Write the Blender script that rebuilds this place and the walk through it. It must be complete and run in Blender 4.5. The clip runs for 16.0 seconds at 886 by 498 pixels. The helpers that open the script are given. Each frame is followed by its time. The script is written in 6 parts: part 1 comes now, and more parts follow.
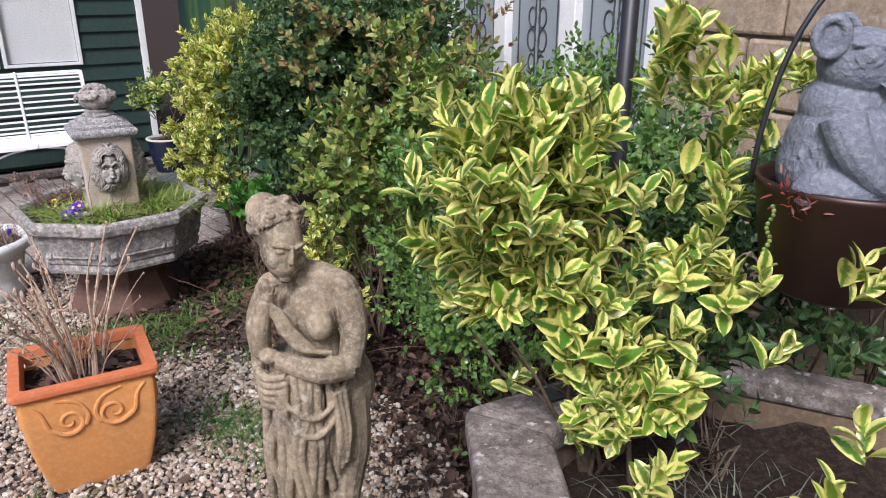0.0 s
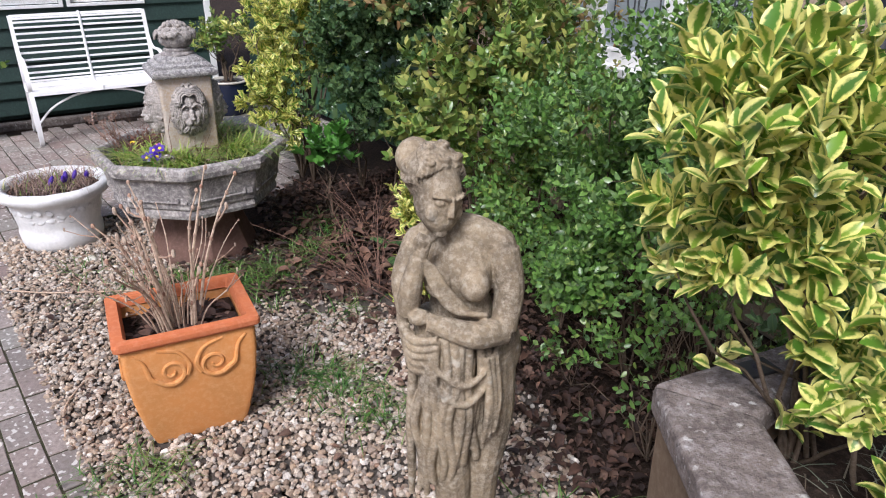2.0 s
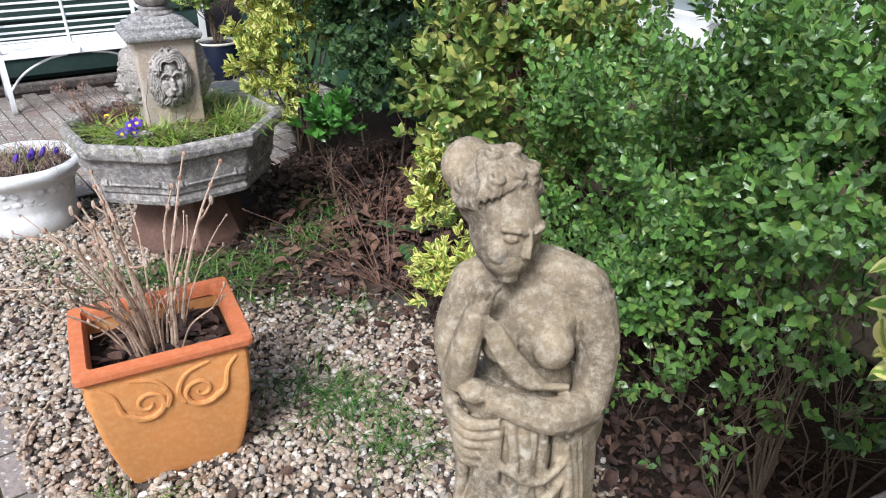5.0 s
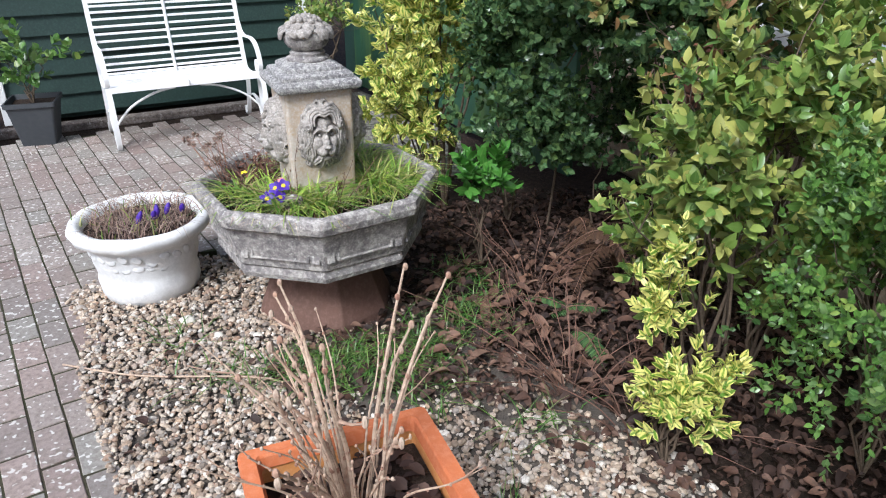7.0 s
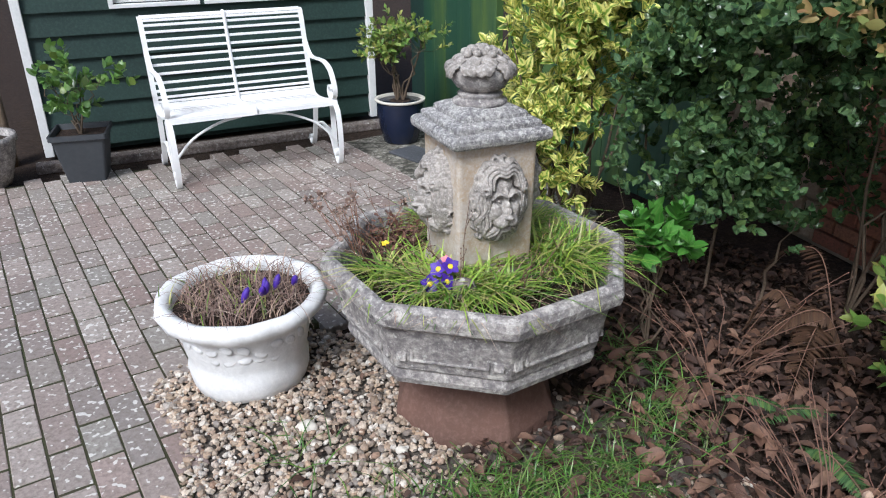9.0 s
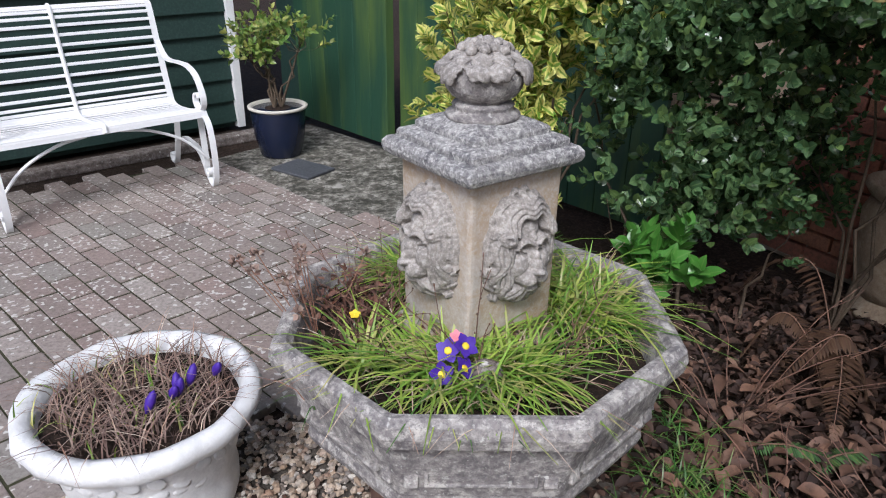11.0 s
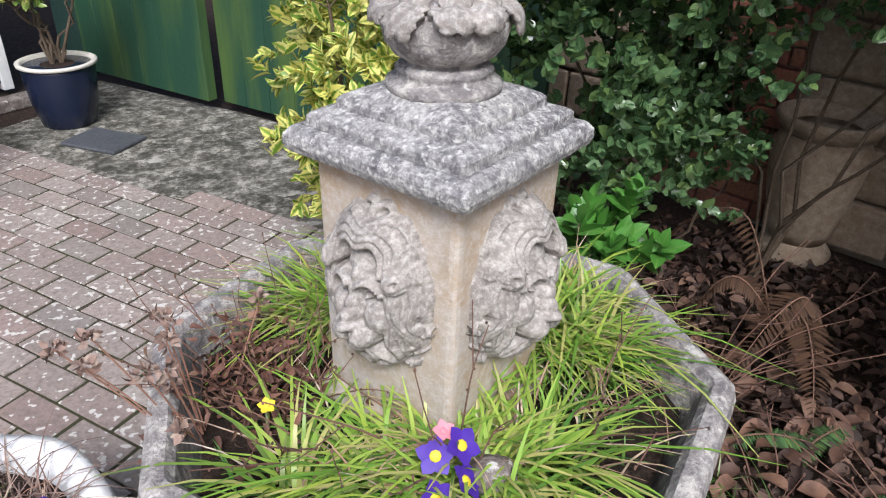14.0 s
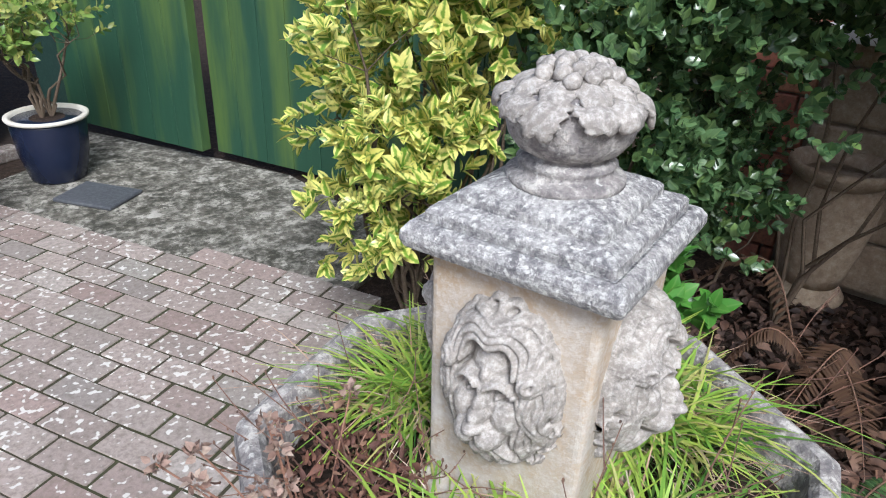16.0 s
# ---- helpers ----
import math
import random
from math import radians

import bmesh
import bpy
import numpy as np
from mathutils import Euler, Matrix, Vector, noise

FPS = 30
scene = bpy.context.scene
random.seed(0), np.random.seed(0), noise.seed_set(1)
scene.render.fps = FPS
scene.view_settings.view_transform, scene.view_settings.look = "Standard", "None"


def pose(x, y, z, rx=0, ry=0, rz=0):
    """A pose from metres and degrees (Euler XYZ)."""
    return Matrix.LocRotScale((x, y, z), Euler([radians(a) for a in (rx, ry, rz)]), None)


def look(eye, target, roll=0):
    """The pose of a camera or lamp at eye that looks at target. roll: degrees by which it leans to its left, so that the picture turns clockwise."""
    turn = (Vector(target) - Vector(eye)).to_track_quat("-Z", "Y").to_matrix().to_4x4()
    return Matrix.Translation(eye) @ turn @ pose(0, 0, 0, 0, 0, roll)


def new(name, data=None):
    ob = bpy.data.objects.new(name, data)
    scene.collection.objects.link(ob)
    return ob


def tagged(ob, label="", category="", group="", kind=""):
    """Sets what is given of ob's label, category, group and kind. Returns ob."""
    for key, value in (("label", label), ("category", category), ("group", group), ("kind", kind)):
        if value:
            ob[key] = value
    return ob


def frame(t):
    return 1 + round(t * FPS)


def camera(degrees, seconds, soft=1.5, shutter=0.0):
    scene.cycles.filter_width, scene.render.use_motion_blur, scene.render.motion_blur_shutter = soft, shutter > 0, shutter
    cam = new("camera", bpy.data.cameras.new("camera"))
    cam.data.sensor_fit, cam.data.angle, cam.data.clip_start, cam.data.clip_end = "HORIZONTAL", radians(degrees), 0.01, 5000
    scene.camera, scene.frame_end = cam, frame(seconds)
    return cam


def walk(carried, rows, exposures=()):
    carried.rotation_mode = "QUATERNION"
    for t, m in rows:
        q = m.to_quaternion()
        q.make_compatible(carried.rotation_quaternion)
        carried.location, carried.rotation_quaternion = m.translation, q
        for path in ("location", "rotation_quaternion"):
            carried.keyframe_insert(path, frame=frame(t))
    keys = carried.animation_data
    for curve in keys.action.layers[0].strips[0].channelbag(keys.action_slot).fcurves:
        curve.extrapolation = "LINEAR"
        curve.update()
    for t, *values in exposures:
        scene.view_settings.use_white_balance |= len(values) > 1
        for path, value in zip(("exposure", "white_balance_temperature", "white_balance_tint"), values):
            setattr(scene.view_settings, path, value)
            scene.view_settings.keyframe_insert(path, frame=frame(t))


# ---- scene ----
cam = camera(62.9, 16.0, 1.1)
METRES, EYE, TILT, LEAN, TURN = 4.0, 1.6, -20.0, 0.0, 0.0
ROWS = [
    (0.0, 0.0, 0.0, 0.0, 0.0, 0.0, -0.0),
    (0.5, -0.0144, 0.0076, -0.0006, 2.26, -1.54, -0.77),
    (1.0, -0.0423, 0.0287, 0.0014, 2.68, -3.06, -0.95),
    (1.5, -0.0548, 0.0309, 0.001, 2.86, -3.68, -1.11),
    (2.0, -0.0627, 0.0359, 0.0013, 2.9, -4.06, -1.15),
    (2.5, -0.0733, 0.0395, 0.0016, 2.91, -4.45, -1.1),
    (3.0, -0.0772, 0.0511, 0.0008, 2.85, -4.88, -1.14),
    (5.5, -0.1043, 0.1678, 0.031, 2.6, -7.3, -1.01),
    (6.0, -0.1333, 0.1997, 0.0407, 3.46, -7.09, -1.32),
    (6.5, -0.1645, 0.2296, 0.0571, 6.19, -6.36, -2.13),
    (7.0, -0.2235, 0.2564, 0.0685, 6.92, -5.9, -2.4),
    (7.5, -0.2614, 0.2909, 0.0755, 7.05, -5.82, -2.51),
    (8.0, -0.2932, 0.3299, 0.0878, 7.21, -5.53, -2.53),
    (8.5, -0.3427, 0.3627, 0.0991, 7.3, -5.22, -2.47),
    (9.0, -0.3844, 0.3905, 0.1074, 7.39, -5.06, -2.53),
    (11.5, -0.484, 0.5659, 0.138, -8.18, -5.34, 2.0),
    (12.0, -0.483, 0.5994, 0.1446, -9.9, -6.45, 2.5),
    (12.5, -0.4906, 0.6271, 0.1498, -10.22, -7.04, 2.53),
    (13.0, -0.5142, 0.6484, 0.1582, -11.07, -7.13, 2.8),
    (13.5, -0.5158, 0.6613, 0.1585, -16.55, -9.14, 4.27),
    (14.0, -0.51, 0.6721, 0.1589, -20.01, -11.08, 5.3),
    (14.5, -0.5043, 0.688, 0.1633, -20.27, -11.08, 5.38),
    (15.0, -0.5072, 0.6896, 0.1702, -20.22, -10.46, 5.4),
    (15.5, -0.521, 0.6907, 0.1751, -20.31, -9.75, 5.45),
    (16.0, -0.552, 0.7007, 0.1837, -23.34, -9.09, 6.26),
]
walk(cam, [(t, pose(0, 0, EYE, TILT, LEAN, TURN) @ pose(METRES * x, METRES * y, METRES * z, 90 + pitch, roll, yaw)) for t, x, y, z, yaw, pitch, roll in ROWS],
     exposures=[(0.0, 0.27, 5800, 17), (2.5, 0.28, 5750, 15), (5.5, 0.5, 5600, 9), (7.0, 0.48, 5600, 9), (9.0, 0.26, 5600, 9), (11.5, 0.04, 5700, 13), (12.5, 0.15, 5800, 12), (14.5, 0.5, 5750, 12), (16.0, 0.57, 5600, 9)])

# ---- daylight: a bright overcast sky ----
world = bpy.data.worlds.new("sky")
scene.world = world
world.use_nodes = True
wn = world.node_tree
sky = wn.nodes.new("ShaderNodeTexSky")
sky.sky_type, sky.sun_disc = "NISHITA", False
sky.sun_elevation, sky.sun_rotation = radians(50), radians(200)
sky.air_density, sky.dust_density, sky.ozone_density = 1.0, 6.0, 1.0
back = next(n for n in wn.nodes if n.type == "BACKGROUND")
wn.links.new(sky.outputs[0], back.inputs["Color"])
back.inputs["Strength"].default_value = 0.105
sun_data = bpy.data.lights.new("sun", "SUN")
sun_data.energy, sun_data.angle, sun_data.color = 2.7, radians(18), (1.0, 0.97, 0.92)
sun = new("sun", sun_data)
sun.matrix_world = look((-3.5, -7, 10), (-0.8, 2, 0))


# ---- materials ----
def nodes_of(name):
    m = bpy.data.materials.new(name)
    m.use_nodes = True
    t = m.node_tree
    return m, t, t.nodes["Principled BSDF"]


def ramp_node(t, stops, fac):
    r = t.nodes.new("ShaderNodeValToRGB")
    while len(r.color_ramp.elements) < len(stops):
        r.color_ramp.elements.new(0.5)
    for e, (p, c) in zip(r.color_ramp.elements, stops):
        e.position, e.color = p, (*c, 1)
    t.links.new(fac, r.inputs[0])
    return r.outputs[0]


def noise_node(t, scale, detail=4.0, rough=0.6, vec=None):
    n = t.nodes.new("ShaderNodeTexNoise")
    n.inputs["Scale"].default_value, n.inputs["Detail"].default_value, n.inputs["Roughness"].default_value = scale, detail, rough
    if vec is not None:
        t.links.new(vec, n.inputs["Vector"])
    return n.outputs["Fac"]


def mix_node(t, fac, a, b, blend="MIX"):
    n = t.nodes.new("ShaderNodeMix")
    n.data_type, n.blend_type = "RGBA", blend
    for sock, v in ((n.inputs[0], fac), (n.inputs[6], a), (n.inputs[7], b)):
        if isinstance(v, (int, float)):
            sock.default_value = v
        elif isinstance(v, tuple):
            sock.default_value = (*v, 1)
        else:
            t.links.new(v, sock)
    return n.outputs[2]


def math_node(t, op, a, b=0.0):
    n = t.nodes.new("ShaderNodeMath")
    n.operation = op
    for sock, v in ((n.inputs[0], a), (n.inputs[1], b)):
        if isinstance(v, (int, float)):
            sock.default_value = v
        else:
            t.links.new(v, sock)
    return n.outputs[0]


def bump(t, bsdf, height, strength, distance=0.01):
    b = t.nodes.new("ShaderNodeBump")
    b.inputs["Strength"].default_value, b.inputs["Distance"].default_value = strength, distance
    t.links.new(height, b.inputs["Height"])
    t.links.new(b.outputs[0], bsdf.inputs["Normal"])


def where(t):
    return t.nodes.new("ShaderNodeNewGeometry").outputs["Position"]


def weathered(name, base, dark, light, rough=0.85, big=4.0, fine=60.0, spots=0.0, spot_scale=45.0, spot_col=(0.6, 0.59, 0.55), relief=0.5, stain=0.5, pits=0.0):
    """A worn mineral or painted surface: broad stains, fine grain and pale lichen spots."""
    m, t, b = nodes_of(name)
    p = where(t)
    broad, grain = noise_node(t, big, 5, 0.65, p), noise_node(t, fine, 3, 0.7, p)
    col = mix_node(t, ramp_node(t, [(0.35, (0, 0, 0)), (0.68, (stain, stain, stain))], broad), base, dark)
    col = mix_node(t, ramp_node(t, [(0.45, (0, 0, 0)), (0.75, (0.7, 0.7, 0.7))], grain), col, light)
    if pits:
        mott, pit = noise_node(t, fine * 0.45, 6, 0.75, p), noise_node(t, fine * 1.6, 4, 0.7, p)
        col = mix_node(t, ramp_node(t, [(0.5, (0, 0, 0)), (0.62, (pits, pits, pits))], mott), col, dark)
        col = mix_node(t, ramp_node(t, [(0.38, (pits, pits, pits)), (0.46, (0, 0, 0))], mott), col, light)
        col = mix_node(t, ramp_node(t, [(0.58, (0, 0, 0)), (0.68, (pits, pits, pits))], pit), col, dark)
        grain = math_node(t, "SUBTRACT", grain, math_node(t, "MULTIPLY", pit, 1.2))
    if spots:
        s = noise_node(t, spot_scale, 3, 0.55, p)
        col = mix_node(t, ramp_node(t, [(0.66 - spots * 0.16, (0, 0, 0)), (0.72 - spots * 0.1, (0.7, 0.7, 0.7))], s), col, spot_col)
    t.links.new(col, b.inputs["Base Color"])
    b.inputs["Roughness"].default_value = rough
    if rough > 0.7:
        b.inputs["Specular IOR Level"].default_value = 0.2
    bump(t, b, math_node(t, "ADD", grain, broad), relief, 0.004)
    return m


def leafy(name, greens, margin=None, margin_width=0.3, rough=0.38, vein=0.25, under=(0.16, 0.22, 0.06)):
    """A leaf: greens vary from leaf to leaf, a paler midrib, and for variegated kinds a coloured margin."""
    m, t, b = nodes_of(name)
    uv = t.nodes.new("ShaderNodeUVMap").outputs[0]
    sep = t.nodes.new("ShaderNodeSeparateXYZ")
    t.links.new(uv, sep.inputs[0])
    geo = t.nodes.new("ShaderNodeNewGeometry")
    n = len(greens)
    col = ramp_node(t, [(k / max(1, n - 1), g) for k, g in enumerate(greens)], geo.outputs["Random Per Island"])
    off = math_node(t, "ABSOLUTE", math_node(t, "SUBTRACT", sep.outputs[0], 0.5))
    if margin:
        wob = math_node(t, "MULTIPLY", math_node(t, "SUBTRACT", noise_node(t, 110.0, 3, 0.6, geo.outputs["Position"]), 0.5), 0.55)
        edge = math_node(t, "ADD", math_node(t, "ADD", off, wob), math_node(t, "MULTIPLY", geo.outputs["Random Per Island"], 0.22))
        f = ramp_node(t, [(0.46 - margin_width, (0, 0, 0)), (0.62 - margin_width, (1, 1, 1))], edge)
        pale = mix_node(t, noise_node(t, 9.0, 2, 0.5, geo.outputs["Position"]), margin[0], margin[1])
        col = mix_node(t, f, col, pale)
    else:
        f = ramp_node(t, [(0.0, (vein, vein, vein)), (0.1, (0, 0, 0))], off)
        col = mix_node(t, f, col, (0.3, 0.4, 0.14))
    mott = noise_node(t, 60.0, 3, 0.6, geo.outputs["Position"])
    col = mix_node(t, math_node(t, "MULTIPLY", mott, 0.35), col, mix_node(t, 1.0, col, (0.45, 0.5, 0.35), "MULTIPLY"))
    t.links.new(col, b.inputs["Base Color"])
    b.inputs["Roughness"].default_value = rough
    b.inputs["Subsurface Weight"].default_value = 0.0
    tr = t.nodes.new("ShaderNodeBsdfTranslucent")
    t.links.new(col, tr.inputs["Color"])
    mx = t.nodes.new("ShaderNodeMixShader")
    mx.inputs[0].default_value = 0.22
    t.links.new(b.outputs[0], mx.inputs[1])
    t.links.new(tr.outputs[0], mx.inputs[2])
    t.links.new(mx.outputs[0], t.nodes["Material Output"].inputs["Surface"])
    return m


def plain(name, base, dark, rough=0.6, scale=30.0, relief=0.15, metal=0.0):
    m, t, b = nodes_of(name)
    p = where(t)
    n1, n2 = noise_node(t, scale, 5, 0.65, p), noise_node(t, scale * 0.13, 3, 0.6, p)
    col = mix_node(t, ramp_node(t, [(0.35, (0, 0, 0)), (0.75, (1, 1, 1))], math_node(t, "MULTIPLY", math_node(t, "ADD", n1, n2), 0.5)), base, dark)
    t.links.new(col, b.inputs["Base Color"])
    b.inputs["Roughness"].default_value, b.inputs["Metallic"].default_value = rough, metal
    bump(t, b, n1, relief, 0.003)
    return m


def varied(name, cols, rough=0.85, per_object=False, scale=70.0, spots=0.0, spot_col=(0.62, 0.6, 0.56), relief=0.5, dirt=(0.06, 0.055, 0.04)):
    """Pieces (stones, bricks, dead leaves) that differ one from another."""
    m, t, b = nodes_of(name)
    p = where(t)
    if per_object:
        r = t.nodes.new("ShaderNodeObjectInfo").outputs["Random"]
    else:
        r = t.nodes.new("ShaderNodeNewGeometry").outputs["Random Per Island"]
    n = len(cols)
    col = ramp_node(t, [(k / max(1, n - 1), c) for k, c in enumerate(cols)], r)
    g = noise_node(t, scale, 4, 0.65, p)
    col = mix_node(t, ramp_node(t, [(0.42, (0, 0, 0)), (0.72, (0.7, 0.7, 0.7))], g), col, dirt)
    if spots:
        s = noise_node(t, 46.0, 1.2, 0.5, p)
        s2 = noise_node(t, 3.0, 2, 0.5, p)
        f = ramp_node(t, [(0.7 - 0.08 * spots, (0, 0, 0)), (0.745 - 0.08 * spots, (0.8, 0.8, 0.8))], math_node(t, "ADD", s, math_node(t, "MULTIPLY", math_node(t, "SUBTRACT", s2, 0.5), 0.25)))
        col = mix_node(t, f, col, spot_col)
    t.links.new(col, b.inputs["Base Color"])
    b.inputs["Roughness"].default_value = rough
    bump(t, b, g, relief, 0.004)
    return m


M_STONE = weathered("weathered_cast_stone", (0.33, 0.305, 0.285), (0.12, 0.11, 0.115), (0.6, 0.57, 0.52), spots=0.22, spot_scale=75.0, relief=0.9, big=9.0, stain=0.75, pits=0.7)
M_MASK = weathered("grey_carved_stone", (0.35, 0.318, 0.283), (0.13, 0.118, 0.11), (0.62, 0.59, 0.55), relief=0.3, big=16.0, fine=140.0, stain=0.6, pits=0.35)
M_STONE_WARM = weathered("sandy_cast_stone", (0.47, 0.44, 0.4), (0.4, 0.26, 0.12), (0.6, 0.58, 0.54), relief=0.35, big=5.0, fine=90.0, stain=0.85, pits=0.25)
M_CAP = weathered("lichened_cast_stone", (0.38, 0.365, 0.35), (0.1, 0.096, 0.105), (0.62, 0.61, 0.58), spots=0.55, spot_scale=115.0, spot_col=(0.7, 0.69, 0.65), relief=0.7, big=8.0, fine=150.0, stain=0.85, pits=0.75)
M_STATUE = weathered("statue_stone", (0.36, 0.285, 0.185), (0.13, 0.105, 0.075), (0.52, 0.46, 0.36), stain=0.95, spots=0.12, spot_scale=22.0, spot_col=(0.5, 0.46, 0.38), relief=0.6, big=9.0, fine=90.0, pits=0.35)
M_COPING = weathered("mossy_concrete", (0.2, 0.165, 0.145), (0.08, 0.066, 0.058), (0.34, 0.31, 0.29), spots=0.2, relief=0.9, big=8.0, pits=0.7)
# Sandy wall toned down; the shade of the shrub over it is in the colour.
M_BEDWALL = weathered("shaded_bed_wall", (0.17, 0.12, 0.078), (0.08, 0.06, 0.042), (0.25, 0.19, 0.13), big=5.0)
M_TERRA = weathered("terracotta", (0.66, 0.28, 0.085), (0.52, 0.25, 0.085), (0.7, 0.38, 0.17), rough=0.8, big=5.0, relief=0.2, stain=0.7)
M_TERRA_RIM = weathered("terracotta_rim", (0.56, 0.17, 0.065), (0.42, 0.13, 0.06), (0.62, 0.25, 0.13), rough=0.8, big=9.0, relief=0.3)
M_TERRA_DARK = weathered("old_terracotta", (0.15, 0.085, 0.065), (0.085, 0.055, 0.045), (0.2, 0.125, 0.1), rough=0.85, big=7.0)
M_WHITE = weathered("white_painted_stone", (0.78, 0.78, 0.77), (0.5, 0.5, 0.49), (0.84, 0.84, 0.83), rough=0.6, big=9.0, relief=0.5, stain=0.55)
M_WHITE_METAL = weathered("white_painted_metal", (0.82, 0.82, 0.82), (0.7, 0.7, 0.69), (0.86, 0.86, 0.86), rough=0.42, big=9.0, relief=0.1, stain=0.4)
M_WHITE_WOOD = weathered("white_painted_wood", (0.8, 0.8, 0.79), (0.6, 0.6, 0.58), (0.84, 0.84, 0.83), rough=0.5, big=6.0, relief=0.2, stain=0.5)
M_GREEN_WOOD = weathered("dark_green_boards", (0.012, 0.036, 0.028), (0.006, 0.016, 0.014), (0.03, 0.06, 0.05), rough=0.62, big=2.5, relief=0.35)
M_SOIL = weathered("dark_soil", (0.032, 0.021, 0.015), (0.012, 0.009, 0.007), (0.075, 0.05, 0.036), rough=0.95, fine=120.0, big=12.0, relief=1.0, pits=0.8)
M_JOINT = weathered("mossy_joint_sand", (0.046, 0.038, 0.027), (0.042, 0.056, 0.019), (0.08, 0.066, 0.048), rough=0.95, big=1.6, relief=0.8, stain=0.9)
M_GRAVEL_BED = weathered("gravel_bed", (0.1, 0.085, 0.07), (0.04, 0.033, 0.027), (0.17, 0.15, 0.13), rough=0.95, fine=130.0, big=9.0, relief=1.0)
M_CONCRETE = weathered("broken_concrete", (0.13, 0.12, 0.1), (0.03, 0.03, 0.022), (0.42, 0.4, 0.35), rough=0.9, fine=24.0, big=3.2, spots=0.25, spot_scale=9.0, spot_col=(0.42, 0.4, 0.36), relief=1.0, stain=0.9, pits=0.8)
M_DARK_METAL = plain("dark_painted_metal", (0.012, 0.013, 0.017), (0.03, 0.03, 0.035), 0.45, 40, 0.1)
M_COPPER = plain("dark_bronze_pot", (0.055, 0.028, 0.022), (0.035, 0.018, 0.015), 0.4, 12, 0.1, 0.35)
M_BLUE = plain("blue_glaze", (0.012, 0.018, 0.045), (0.006, 0.01, 0.025), 0.25, 9, 0.05)
M_GREY_PLASTIC = plain("dark_grey_planter", (0.035, 0.04, 0.047), (0.06, 0.065, 0.07), 0.6, 30, 0.2)
M_GREY_RESIN = weathered("grey_resin", (0.17, 0.187, 0.23), (0.09, 0.1, 0.125), (0.33, 0.345, 0.38), rough=0.7, big=14.0, fine=120.0, relief=1.0)
M_SANDSTONE = weathered("sandstone", (0.4, 0.31, 0.22), (0.22, 0.165, 0.12), (0.5, 0.42, 0.32), rough=0.9, big=5.0, relief=0.8, pits=0.5)
M_MORTAR = weathered("mortar", (0.28, 0.24, 0.19), (0.17, 0.145, 0.115), (0.36, 0.32, 0.26), rough=0.95)
M_BARK = weathered("bark", (0.13, 0.095, 0.065), (0.06, 0.045, 0.033), (0.2, 0.16, 0.12), rough=0.9, fine=110.0, big=20.0, relief=0.8)
M_TWIG = varied("dead_stems", [(0.36, 0.22, 0.15), (0.58, 0.46, 0.34), (0.28, 0.14, 0.09), (0.64, 0.55, 0.43), (0.42, 0.25, 0.17)], 0.8, dirt=(0.2, 0.1, 0.07))
M_REDTWIG = varied("brown_twigs", [(0.13, 0.06, 0.045), (0.22, 0.12, 0.08), (0.09, 0.05, 0.04)], 0.85)
M_DRY = varied("dry_stalks", [(0.2, 0.12, 0.09), (0.34, 0.24, 0.19), (0.13, 0.075, 0.06), (0.42, 0.33, 0.26)], 0.85, dirt=(0.12, 0.07, 0.06))
# Leaf browns lowered to put the shade under hedge and shrubs into the colour.
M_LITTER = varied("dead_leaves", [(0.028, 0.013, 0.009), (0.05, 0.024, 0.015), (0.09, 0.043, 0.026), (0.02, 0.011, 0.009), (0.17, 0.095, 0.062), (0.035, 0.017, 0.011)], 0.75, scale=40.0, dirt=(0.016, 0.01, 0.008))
M_STONES = varied("pebbles", [(0.17, 0.12, 0.085), (0.36, 0.28, 0.2), (0.54, 0.46, 0.37), (0.26, 0.16, 0.105), (0.72, 0.67, 0.59), (0.19, 0.165, 0.145), (0.42, 0.3, 0.2), (0.6, 0.52, 0.42), (0.12, 0.1, 0.085)], 0.75, scale=90.0, dirt=(0.17, 0.125, 0.09), relief=0.3)
BRICKS = [(0.245, 0.196, 0.176), (0.322, 0.269, 0.24), (0.218, 0.193, 0.176), (0.294, 0.221, 0.197), (0.358, 0.317, 0.285), (0.242, 0.18, 0.16), (0.274, 0.258, 0.23)]
M_PAVER = varied("brick_pavers", BRICKS, 0.75, True, 60.0, 1.0, relief=0.6, dirt=(0.12, 0.1, 0.08))
M_PAVER_FAR = varied("brick_pavers_joined", BRICKS, 0.75, False, 60.0, 1.0, relief=0.6, dirt=(0.12, 0.1, 0.08))
M_BRICK = varied("house_brick", [(0.33, 0.12, 0.075), (0.4, 0.18, 0.11), (0.27, 0.1, 0.07)], 0.9, True)
M_LEAF_VAR = leafy("variegated_leaf", [(0.09, 0.22, 0.025), (0.2, 0.36, 0.03), (0.07, 0.17, 0.025), (0.3, 0.44, 0.05), (0.12, 0.27, 0.03)], ((0.84, 0.78, 0.12), (0.9, 0.86, 0.42)), 0.2, 0.3)
M_LEAF_GOLD = leafy("golden_leaf", [(0.14, 0.28, 0.03), (0.26, 0.4, 0.05), (0.09, 0.2, 0.03)], ((0.8, 0.74, 0.14), (0.84, 0.8, 0.34)), 0.26, 0.35)
M_LEAF_GREEN = leafy("fresh_green_leaf", [(0.08, 0.18, 0.035), (0.13, 0.27, 0.05), (0.2, 0.36, 0.08), (0.055, 0.13, 0.035), (0.17, 0.28, 0.1), (0.26, 0.36, 0.07)], None, rough=0.3)
